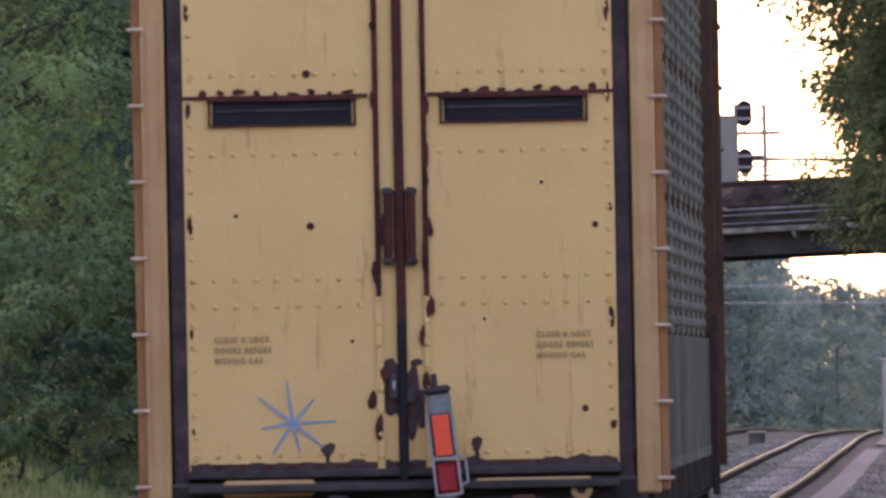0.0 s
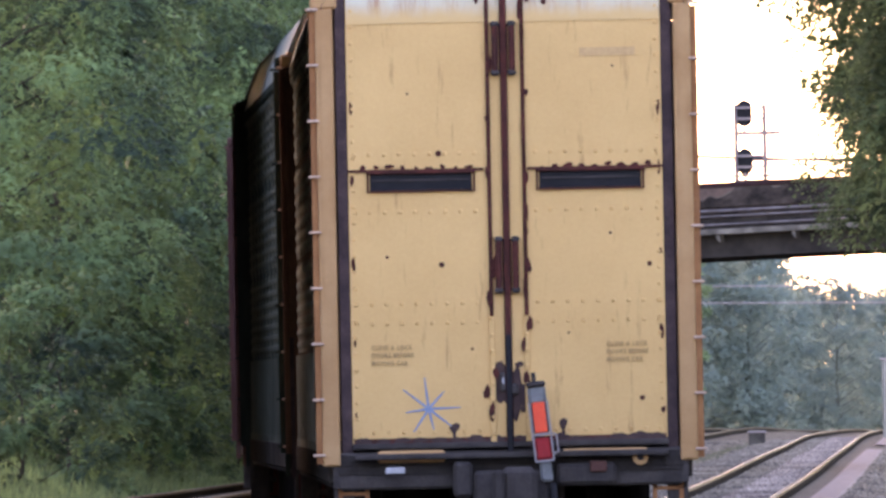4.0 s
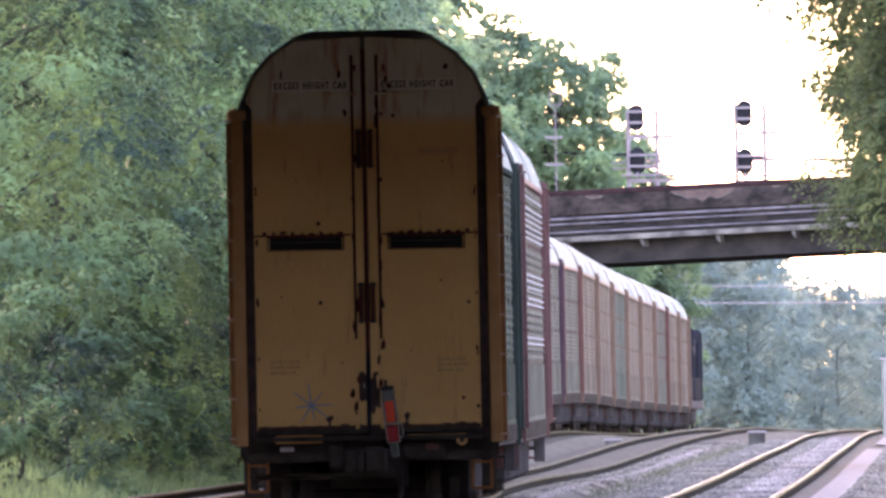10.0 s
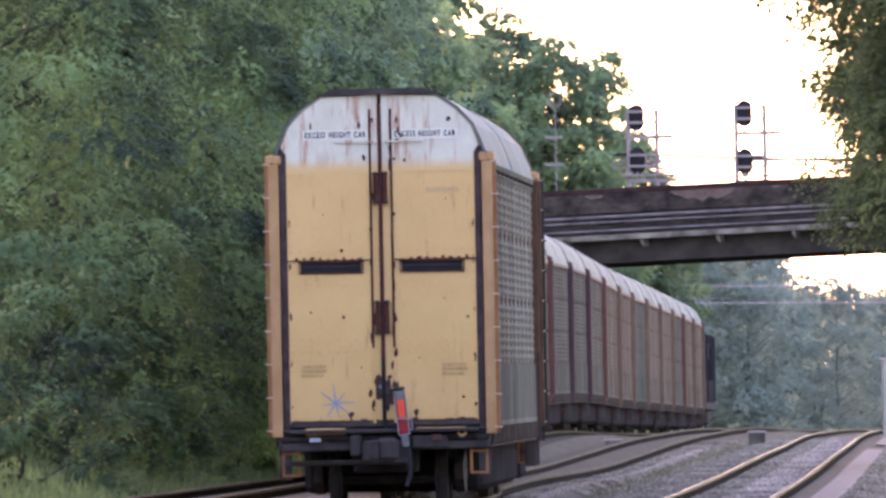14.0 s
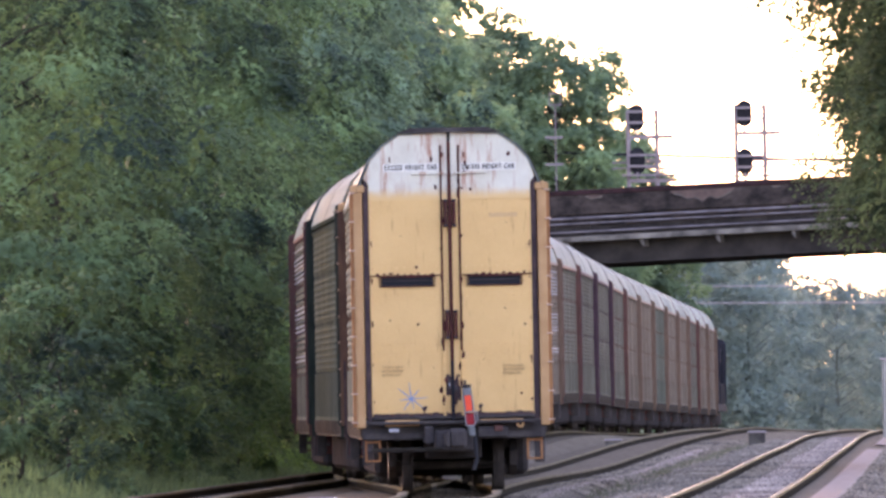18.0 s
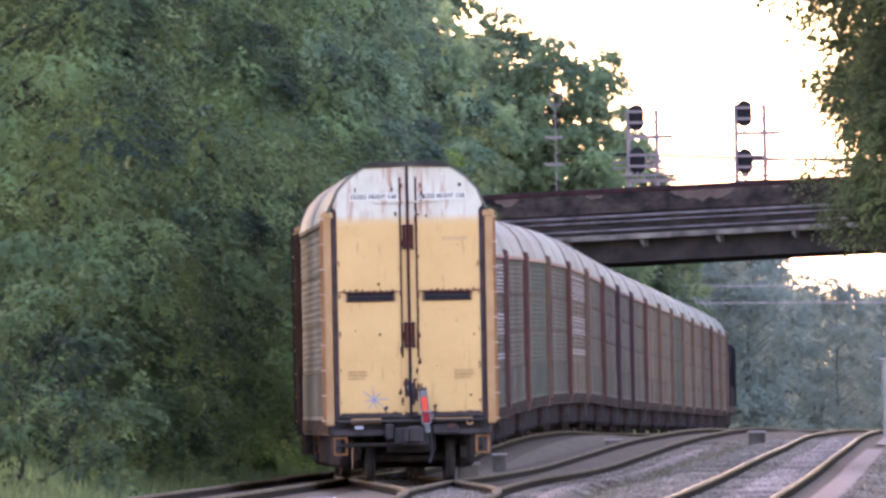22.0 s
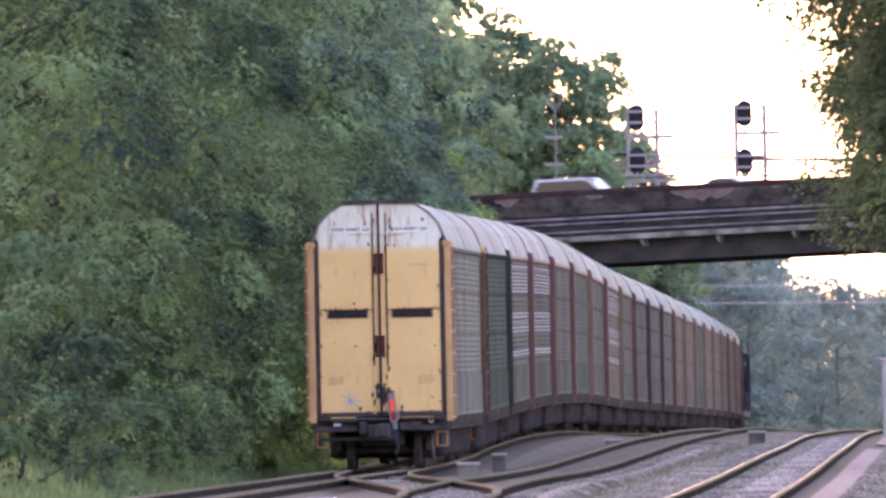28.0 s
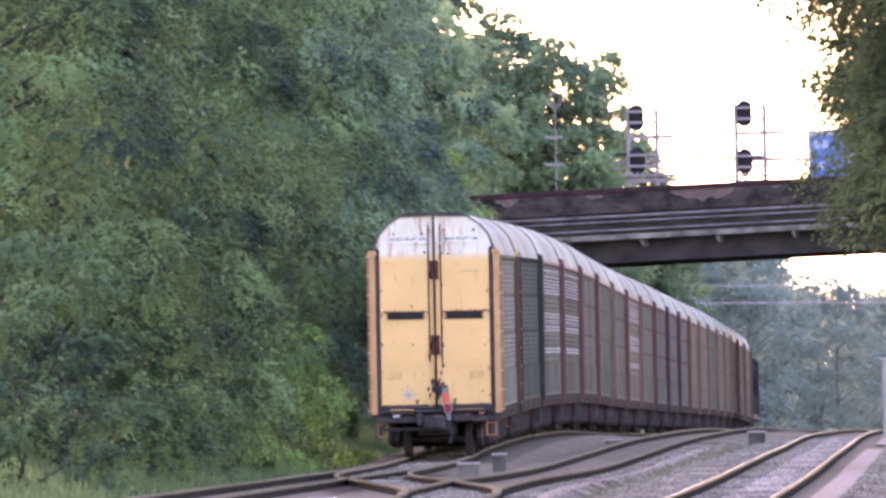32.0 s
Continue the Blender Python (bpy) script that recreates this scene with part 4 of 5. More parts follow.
def bridge():
    root = thing("road_bridge", "old dark concrete and steel road bridge over the tracks", "bridge")
    turn = Matrix.Translation((12.0, BRIDGE_Y, 10.35)) @ Matrix.Rotation(BRIDGE_TURN, 4, 'Z') @ Matrix.Rotation(-math.atan(0.028), 4, 'Y')

    def add(name, bm, mat, label="", parent=None):
        o = part(name, bm, mat, parent or root, label)
        if parent is None:
            o.matrix_basis = turn
        return o
    w = 54.0
    add("deck", cube((0, 7.0, -0.35), (w, 13.4, 0.5)), M_asphalt)
    add("parapet", cube((0, 0.15, 0.35), (w, 0.3, 1.05), 0.03), M_concrete, "stained and spalled concrete parapet")
    add("rail_cap", cube((0, 0.12, 0.97), (w, 0.36, 0.26), 0.03), M_redrail, "red-brown capping")
    add("fascia", cube((0, 0.3, -0.5), (w, 0.3, 0.65), 0.02), M_concrete)
    for z, r in ((-0.35, 0.07), (-0.62, 0.05), (-1.05, 0.05)):
        add("pipe", tube((-w / 2, -0.12, z), (w / 2, -0.12, z), r, seg=10), M_pipe, "light grey pipe along the bridge")
    add("fascia_beam", cube((0, 0.2, -1.08), (w, 0.25, 0.62), 0.02), M_girder)
    add("ledge", cube((0, -0.05, -1.42), (w, 0.55, 0.28), 0.03), M_ledge, "pale stained ledge")
    for k in range(13):
        x = -23.0 + 4.2 * k
        bm = slab(bmesh.new(), [(x - 0.12, -1.5), (x + 0.12, -1.5), (x + 0.12, -1.95), (x - 0.05, -1.8)], -0.2, 0.4)
        add("bracket", bm, M_ledge)
    for k in range(24):
        x = -22.4 + 1.95 * k
        hanger = cube((x, -0.13, -0.72), (0.05, 0.05, 0.95), 0.008)
        box(hanger, (x, -0.02, -0.28), (0.07, 0.22, 0.05))
        add("pipe_hanger", hanger, M_girder)
    for yy in (0.55, 3.8, 7.0, 10.2, 13.4):
        add("girder", cube((0, yy, -2.06), (w, 0.12, 1.20)), M_girder, "deep riveted steel girder")
        add("flange", cube((0, yy, -2.68), (w, 0.5, 0.06)), M_girder)
    add("parapet", cube((0, 13.9, 0.2), (w, 0.3, 0.75), 0.03), M_concrete)
    rnd = random.Random(5)
    for x, s in ((-9.5, 1.4), (-4.6, 1.0), (1.4, 3.6), (9.5, 0.8), (-13, 0.7), (5.5, 0.5)):
        bm = bmesh.new()
        pts = [(x - s / 2, 0.80), (x + s / 2, 0.80)] + [(x + s / 2 - s * (k + 0.5) / 9, 0.80 - (0.12 + 0.5 * math.sin(math.pi * (k + 0.5) / 9) * rnd.uniform(0.45, 1.15)) * min(1, s / 2.5)) for k in range(9)]
        slab(bm, pts, -0.012, 0.01)
        add("spalled_patch", bm, M_spall, "bare brown patch of broken facing")
        tear = bmesh.new()
        for (xa, za), (xb, zb) in zip(pts[2:], pts[3:]):
            rod(tear, (xa, -0.02, za), (xb, -0.02, zb), 0.022, seg=6)
        add("torn_edge", tear, M_ledge, "pale ragged edge of the facing")
    for x in (-24, 22.5):
        o = part("pier", cube((0, 0, -6.6), (1.4, 12.0, 7.4), 0.1), M_concrete, root)
        o.matrix_basis = turn @ Matrix.Translation((x, 7, 0))
    return root


bridge()


def embankment(name, x0, x1):
    bm = bmesh.new()
    n = 12
    rows = []
    for i in range(n + 1):
        x = x0 + (x1 - x0) * i / n
        z = road_z(x) - 0.12
        base = land(BRIDGE_Y) - 0.6
        rows.append([bm.verts.new(p) for p in ((x, road_y(x) - 14, base), (x, road_y(x) + 0.2, z), (x, road_y(x) + 13.8, z), (x, road_y(x) + 30, base))])
    for i in range(n):
        for k in range(3):
            bm.faces.new((rows[i][k], rows[i + 1][k], rows[i + 1][k + 1], rows[i][k + 1]))
    bmesh.ops.recalc_face_normals(bm, faces=bm.faces)
    tagged(part(name, bm, M_dirt), "earth ramp that carries the road up to the bridge", "embankment", kind="structure")


embankment("embankment_west", -520, -10.5)
embankment("embankment_east", 34.6, 620)


# ---- signals ----
def signal(x, y, heads, base, top, lean=0.0):
    root = thing("railway_signal", "two black oval signal heads on silver ladder frames", "railway signal", "signals above the bridge")
    cx = x
    for z in heads:
        h = bmesh.new()
        pts = []
        for k in range(20):
            a = 2 * math.pi * k / 20
            pts.append((cx + 0.41 * math.cos(a), z + 0.41 * math.sin(a) + (0.30 if math.sin(a) > 0 else -0.30)))
        slab(h, pts, y - 0.03, y + 0.03)
        back = part("backplate", h, M_black, root, "black oval backing plate")
        for dz in (-0.32, 0.0, 0.32):
            part("hood", tube((cx, y - 0.34, z + dz), (cx, y - 0.03, z + dz), 0.12, seg=12), M_black, back)
        part("head_case", cube((cx, y + 0.14, z), (0.4, 0.25, 1.0), 0.05), M_black, back)
        part("head_stem", tube((cx, y, z - 0.95), (cx, y, z - 0.6), 0.06), M_alu, back)
    for dx in (-0.45, 1.05):
        part("mast", tube((cx + dx, y + 0.1, base), (cx + dx, y + 0.1, top), 0.12), M_mast, root, "silver mast")
    for z in heads:
        part("crossbar", cube((cx + 0.72, y + 0.05, z - 1.05), (2.4, 0.10, 0.22)), M_mast, root)
        part("crossbar", cube((cx + 0.3, y - 0.4, z + 0.30), (1.6, 0.06, 0.13)), M_mast, root)
        part("crossbar", cube((cx + 0.3, y - 0.4, z - 0.28), (1.6, 0.06, 0.13)), M_mast, root)
    part("platform_rail", cube((cx + 1.2, y + 0.05, heads[-1] + 0.05), (2.2, 0.05, 0.10)), M_mast, root)
    for dx in (1.25, 2.1):
        part("railing_post", tube((cx + dx, y + 0.1, heads[-1] - 0.8), (cx + dx, y + 0.1, heads[-1] + 0.1), 0.04, seg=6), M_mast, root)
    for dz in (-0.45, -0.1):
        part("railing_bar", tube((cx + 1.05, y + 0.1, heads[-1] + dz), (cx + 2.1, y + 0.1, heads[-1] + dz), 0.035, seg=6), M_mast, root)
    part("platform", cube((cx + 0.7, y + 0.1, heads[-1] - 0.75), (3.0, 0.8, 0.12)), M_mast, root, "open steel platform")
    return root


SIG_Y = 985.0
signal(16.05, SIG_Y, (15.5, 12.95), 10.3, 16.0)
signal(10.35, SIG_Y, (15.4, 13.1), 10.3, 15.8)
gb = thing("signal_gantry", "steel beam that carries the signal masts", "signal gantry")
for z in (13.02, 12.72):
    part("handrail", tube((9.0, SIG_Y + 0.3, z), (26.0, SIG_Y + 0.3, z), 0.045, seg=6), M_mast, gb)
part("beam", cube((13, SIG_Y + 0.6, 10.0), (40, 0.8, 0.7), 0.03), M_alu, gb)
for x in (-6, 32):
    part("leg", cube((x, SIG_Y + 0.6, 4.0), (0.6, 0.6, 12.0), 0.03), M_alu, gb)

# small signal mast among the trees, with its ladder
sm = thing("signal_mast", "thin silver mast with a ladder cage before the trees", "signal mast")
for dx in (-0.3, 0.3):
    part("mast_rail", tube((5.98 + dx, 972, 15.9), (5.98 + dx, 972, 16.6), 0.02), M_mast, sm)
part("mast", tube((5.98, 972.3, land(972) - 0.5), (5.98, 972.3, 15.9), 0.03), M_mast, sm)
for z in (16.55, 15.95):
    part("cage_bar", cube((5.98, 971.9, z), (0.66, 0.05, 0.07)), M_mast, sm)
for z in (14.25, 12.85):
    part("cage_bar", cube((5.9, 971.9, z), (0.95, 0.05, 0.12)), M_mast, sm)


# ---- trees ----
def crown_mesh(name, boughs, twigs, size, material, seed, core=9):
    """Boughs of leaves: each a shell of drooping leafy twigs round a heart of oversized leaves added to block light."""
    rg = np.random.RandomState(seed)
    c = np.array([b[0] for b in boughs])
    r = np.array([b[1] for b in boughs])
    o = np.array([b[2] for b in boughs])
    k, per = len(c), 8
    d = rg.normal(0, 1, (k, twigs, 3)) + 0.75 * o[:, None, :]
    d[..., 2] = d[..., 2] * 0.8 + 0.30
    d /= np.linalg.norm(d, axis=2)[..., None]
    at = c[:, None, :] + d * np.array([1, 1, 0.60]) * r[:, None, None] * rg.uniform(0.74, 1.02, (k, twigs, 1))
    face = np.repeat(d.reshape(-1, 3), per, axis=0)
    way = d * np.array([1, 1, 0.35]) + rg.normal(0, 0.30, (k, twigs, 3))
    way[..., 2] -= 0.25
    way /= np.linalg.norm(way, axis=2)[..., None]
    span = r[:, None] * rg.uniform(0.15, 0.46, (k, twigs))
    f = (np.arange(per) + 0.5) / per
    p = at[:, :, None, :] + way[:, :, None, :] * (span[:, :, None] * f)[..., None]
    p[..., 2] -= 0.4 * span[:, :, None] * f ** 2
    p = p.reshape(-1, 3)
    n = len(p)
    p += rg.normal(0, size * 0.25, (n, 3))
    w = np.repeat(way.reshape(-1, 3), per, axis=0)
    across = np.cross(w, np.array([0, 0, 1.0]))
    flip = np.where(np.arange(n) % 2 == 0, 1.0, -1.0)[:, None]
    d = w * 0.6 + across * flip * 0.8 + rg.normal(0, 0.30, (n, 3))
    d[:, 2] -= 0.25
    s = size * rg.uniform(0.65, 1.35, n)
    heart = np.repeat(c, core, axis=0) + rg.normal(0, 0.26, (k * core, 3)) * np.repeat(r, core)[:, None]
    p = np.concatenate([p, heart])
    d = np.concatenate([d, rg.normal(0, 1, (k * core, 3))])
    s = np.concatenate([s, np.repeat(np.minimum(r * 0.5, size * 2.4), core)])
    n = len(p)
    d /= np.linalg.norm(d, axis=1)[:, None]
    face = np.concatenate([face, rg.normal(0, 1, (k * core, 3))]) + rg.normal(0, 0.30, (n, 3))
    side = np.cross(d, face)
    side /= np.linalg.norm(side, axis=1)[:, None] + 1e-9
    s = s[:, None]
    v = np.empty((n, 3, 3))
    v[:, 0] = p - d * s * 0.32 + side * s * 0.28
    v[:, 1] = p - d * s * 0.10 - side * s * 0.28
    v[:, 2] = p + d * s * 0.85
    me = bpy.data.meshes.new(name)
    me.vertices.add(n * 3)
    me.vertices.foreach_set("co", v.reshape(-1))
    me.loops.add(n * 3)
    me.loops.foreach_set("vertex_index", np.arange(n * 3, dtype=np.int32))
    me.polygons.add(n)
    me.polygons.foreach_set("loop_start", np.arange(0, n * 3, 3, dtype=np.int32))
    me.polygons.foreach_set("loop_total", np.full(n, 3, dtype=np.int32))
    me.update(calc_edges=True)
    me.materials.append(material)
    return me


def rounded(u):
    """Reach of the crown at a share u of its height: full low down, rounded at the top."""
    return min(1.0, 0.62 + 1.2 * u) * math.sqrt(max(0.02, 1 - u ** 2.6))


def make_tree(height, radius, low, seed, boughs=80, big=0.27, shape=rounded):
    """Trunk and limbs in one mesh, and the boughs of the crown as (place, radius, way out)."""
    rg = random.Random(seed)
    bm = bmesh.new()
    bend = [Vector((rg.uniform(-0.3, 0.3), rg.uniform(-0.3, 0.3), 0)) * k for k in range(5)]
    pts = [bend[k] * 0.35 + Vector((0, 0, height * 0.8 * k / 4)) for k in range(5)]
    for k in range(4):
        r0, r1 = height * 0.013 * (1 - 0.2 * k), height * 0.013 * (1 - 0.2 * (k + 1))
        rod(bm, pts[k], pts[k + 1], r0, r1, seg=8)
    made = []
    for k in range(boughs):
        u = (k + rg.random()) / boughs
        f = low + (0.96 - low) * u
        a = k * 2.39996 + rg.uniform(-0.5, 0.5)
        inner = 0.55 if k % 4 == 0 else 1.0
        reach = radius * shape(u) * rg.uniform(0.50, 1.0) * inner
        q = Vector((math.cos(a) * reach, math.sin(a) * reach, height * f + rg.uniform(-0.4, 0.4)))
        g = min(max(f - 0.10, 0.05), 0.76) / 0.8 * 4
        start = pts[int(g)].lerp(pts[int(g) + 1], g - int(g))
        mid = start.lerp(q, 0.6) + Vector((0, 0, 0.03 * height * rg.random()))
        rod(bm, start, mid, height * 0.0026, height * 0.0014, seg=4)
        rod(bm, mid, mid.lerp(q, 0.6), height * 0.0014, height * 0.0006, seg=3)
        made.append((tuple(q), radius * big * rg.uniform(0.72, 1.25), (math.cos(a), math.sin(a), 0.0)))
    me = bpy.data.meshes.new("trunk")
    bm.to_mesh(me)
    bm.free()
    me.materials.append(M_bark)
    return me, made


KINDS = {}


def tree_kind(key, height, radius, low, seed, material, twigs=60, size=0.2, core=9, **kw):
    trunk, boughs = make_tree(height, radius, low, seed, **kw)
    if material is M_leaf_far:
        trunk.materials[0] = M_bark_haze
    KINDS[key] = (trunk, crown_mesh("crown", boughs, twigs, size, material, seed, core))


def plant(key, x, y, turn=0.0, scale=1.0, name="tree", label="broad-leaved tree in dense summer leaf", group="trees beside the line", sink=0.55):
    trunk, crown = KINDS[key]
    root = thing(name, label, name.replace("_", " "), group)
    root.matrix_basis = Matrix.Translation((x, y, land(y) - sink)) @ Matrix.Rotation(turn, 4, 'Z') @ Matrix.Scale(scale, 4)
    for nm, me in (("trunk", trunk), ("crown", crown)):
        o = new(nm, me)
        o.parent = root
    return root


def spreading(u):
    """A crown that leans out wider with height."""
    return (0.32 + 0.90 * u) * (1.0 if u < 0.8 else math.sqrt(max(0.05, 1 - ((u - 0.8) / 0.2) ** 2)))


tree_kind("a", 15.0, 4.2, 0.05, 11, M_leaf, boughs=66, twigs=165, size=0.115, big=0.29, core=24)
tree_kind("b", 14.0, 3.7, 0.04, 12, M_leaf_hazelift, boughs=62, twigs=150, size=0.12, big=0.30, core=24)
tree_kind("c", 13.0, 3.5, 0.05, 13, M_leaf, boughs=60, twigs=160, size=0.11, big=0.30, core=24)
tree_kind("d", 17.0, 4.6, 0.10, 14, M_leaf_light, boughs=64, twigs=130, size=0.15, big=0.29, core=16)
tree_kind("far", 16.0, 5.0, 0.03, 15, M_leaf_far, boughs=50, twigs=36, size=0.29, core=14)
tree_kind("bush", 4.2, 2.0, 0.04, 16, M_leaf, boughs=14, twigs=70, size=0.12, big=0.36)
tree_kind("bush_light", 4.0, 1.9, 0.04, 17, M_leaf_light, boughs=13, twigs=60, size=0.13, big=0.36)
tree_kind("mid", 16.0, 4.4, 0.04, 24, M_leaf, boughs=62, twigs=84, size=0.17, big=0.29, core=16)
tree_kind("mid_hazed", 16.0, 4.3, 0.04, 25, M_leaf_hazelift, boughs=62, twigs=84, size=0.17, big=0.29, core=16)
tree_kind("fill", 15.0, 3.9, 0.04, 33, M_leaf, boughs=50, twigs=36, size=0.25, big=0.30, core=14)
tree_kind("screen", 14.0, 4.6, 0.03, 19, M_leaf, boughs=40, twigs=2, size=1.2, core=6)
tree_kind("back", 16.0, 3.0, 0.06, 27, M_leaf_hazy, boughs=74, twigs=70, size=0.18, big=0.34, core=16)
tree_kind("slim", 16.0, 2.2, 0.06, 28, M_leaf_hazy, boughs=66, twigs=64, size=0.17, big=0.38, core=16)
tree_kind("lean", 14.0, 4.0, 0.36, 18, M_leaf_shade, boughs=170, twigs=72, size=0.088, core=80, big=0.25, shape=spreading)


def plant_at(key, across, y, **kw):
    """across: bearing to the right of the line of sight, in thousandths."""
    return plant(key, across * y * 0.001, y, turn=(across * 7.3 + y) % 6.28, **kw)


wood = "tall tree of the dense green wood beside the line"
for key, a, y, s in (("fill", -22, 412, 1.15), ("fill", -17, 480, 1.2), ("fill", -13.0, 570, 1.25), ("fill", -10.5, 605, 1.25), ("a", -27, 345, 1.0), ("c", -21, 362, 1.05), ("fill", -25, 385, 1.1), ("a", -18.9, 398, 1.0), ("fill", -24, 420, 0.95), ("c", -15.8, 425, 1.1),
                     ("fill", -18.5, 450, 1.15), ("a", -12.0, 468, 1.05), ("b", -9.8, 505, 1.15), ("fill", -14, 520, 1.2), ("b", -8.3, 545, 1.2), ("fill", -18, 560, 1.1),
                     ("mid_hazed", -8.5, 590, 1.15), ("fill", -9.5, 610, 1.2), ("mid_hazed", -7.8, 640, 1.2), ("fill", -7.6, 680, 1.3), ("mid", -7.0, 700, 1.1), ("mid_hazed", -8.8, 730, 1.4),
                     ("mid", -6.0, 775, 1.1), ("mid_hazed", -8.2, 810, 1.4), ("mid", -6.2, 870, 1.2), ("mid_hazed", -7.0, 915, 1.4)):
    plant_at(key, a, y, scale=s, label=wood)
for key, x, y, s in (("mid_hazed", -4.6, 985, 1.68), ("back", -0.6, 990, 1.48), ("back", 2.2, 1000, 1.36), ("slim", 3.6, 1004, 1.50), ("slim", 6.3, 1000, 1.40), ("slim", 8.5, 1004, 1.36),
                     ("slim", 10.3, 1012, 1.10), ("slim", 12.1, 1015, 0.95), ("slim", -0.4, 1012, 1.82), ("mid_hazed", -1.0, 1030, 1.4), ("mid", 3.4, 1035, 1.2), ("mid_hazed", 7.0, 1040, 1.1)):
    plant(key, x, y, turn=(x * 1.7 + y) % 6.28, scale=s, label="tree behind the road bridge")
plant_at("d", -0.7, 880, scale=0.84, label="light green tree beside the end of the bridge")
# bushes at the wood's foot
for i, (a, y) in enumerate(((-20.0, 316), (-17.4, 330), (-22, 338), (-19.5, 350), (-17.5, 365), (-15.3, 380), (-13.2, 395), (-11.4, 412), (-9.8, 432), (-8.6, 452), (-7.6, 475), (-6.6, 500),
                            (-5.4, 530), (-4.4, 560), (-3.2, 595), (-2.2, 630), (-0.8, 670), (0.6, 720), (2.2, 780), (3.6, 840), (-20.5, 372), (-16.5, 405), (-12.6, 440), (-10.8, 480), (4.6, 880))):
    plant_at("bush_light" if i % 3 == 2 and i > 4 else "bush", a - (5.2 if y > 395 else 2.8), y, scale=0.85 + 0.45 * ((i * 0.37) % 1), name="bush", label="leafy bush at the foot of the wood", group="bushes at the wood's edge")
# saplings with yellow-green leaves
for x, y, k in ((-4.1, 438, 0.95), (-4.7, 424, 0.75), (-8.35, 345, 1.1), (-3.5, 452, 0.7)):
    plant("bush_light", x, y, x * 3.1 % 6.28, k, name="sapling", label="small sapling with yellow-green leaves", group="saplings at the wood's edge")
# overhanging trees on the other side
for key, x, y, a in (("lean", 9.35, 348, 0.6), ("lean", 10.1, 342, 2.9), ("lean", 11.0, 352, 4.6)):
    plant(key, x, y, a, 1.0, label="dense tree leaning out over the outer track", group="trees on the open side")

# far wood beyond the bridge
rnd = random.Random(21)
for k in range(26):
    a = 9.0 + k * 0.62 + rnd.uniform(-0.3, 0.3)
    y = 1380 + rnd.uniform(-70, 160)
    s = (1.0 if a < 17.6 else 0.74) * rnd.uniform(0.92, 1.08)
    plant_at("far", a, y, scale=s, label="far tree with haze put into its colours", group="far wood")


# ---- grass ----
def grass():
    rg = np.random.RandomState(4)
    n = 40000
    y = rg.uniform(262, 560, n)
    edge = np.array([main_x(v) - 2.4 if v > 412 else min(main_x(v) - 2.4, siding_x(v) - 1.3) for v in y])
    x = edge - rg.uniform(0, 1, n) ** 1.3 * 5.5
    z = np.array([land(v) - 0.5 for v in y])
    h = rg.uniform(0.35, 0.8, n) * np.clip(0.35 + (edge - x) * 0.38, 0.35, 1.5)
    a = rg.uniform(0, math.pi, n)
    w = rg.uniform(0.015, 0.04, n)
    dx, dy = np.cos(a) * w, np.sin(a) * w
    lx, ly = rg.normal(0, 0.16, n), rg.normal(0, 0.16, n)
    v = np.empty((n, 4, 3))
    v[:, 0] = np.c_[x - dx, y - dy, z]
    v[:, 1] = np.c_[x + dx, y + dy, z]
    v[:, 2] = np.c_[x + lx + dx * 0.3, y + ly, z + h]
    v[:, 3] = np.c_[x + lx - dx * 0.3, y + ly, z + h]
    me = bpy.data.meshes.new("grass")
    me.from_pydata(v.reshape(-1, 3).tolist(), [], np.arange(n * 4).reshape(-1, 4).tolist())
    me.materials.append(M_grass)
    tagged(new("grass", me), "tall yellow-green grass on the verge", "grass", kind="stuff")


grass()


def weeds():
    """Thin dry weeds in the gravel between the middle and the outer track."""
    rg = np.random.RandomState(9)
    n = 1600
    heart_y = np.repeat(rg.uniform(275, 500, n // 8), 8)
    heart_dx = np.repeat(rg.uniform(-4.3, -2.1, n // 8), 8)
    y = heart_y + rg.normal(0, 0.25, n)
    x = np.array([right_x(v) for v in y]) + heart_dx + rg.normal(0, 0.12, n)
    z = np.array([right_z(v) for v in y]) + np.interp(-np.array([right_x(v) for v in y]) + x, (-4.5, -3.2, -1.75), (-0.55, -0.43, -0.15))
    h = rg.uniform(0.05, 0.15, n)
    w = rg.uniform(0.008, 0.02, n)
    lx = rg.normal(0, 0.08, n)
    v = np.empty((n, 3, 3))
    v[:, 0] = np.c_[x - w, y, z]
    v[:, 1] = np.c_[x + w, y, z]
    v[:, 2] = np.c_[x + lx, y, z + h]
    me = bpy.data.meshes.new("weeds")
    me.from_pydata(v.reshape(-1, 3).tolist(), [], np.arange(n * 3).reshape(-1, 3).tolist())
    me.materials.append(M_weed)
    tagged(new("weeds", me), "sparse dry grey-green weeds in the gravel", "weeds", kind="stuff")


weeds()


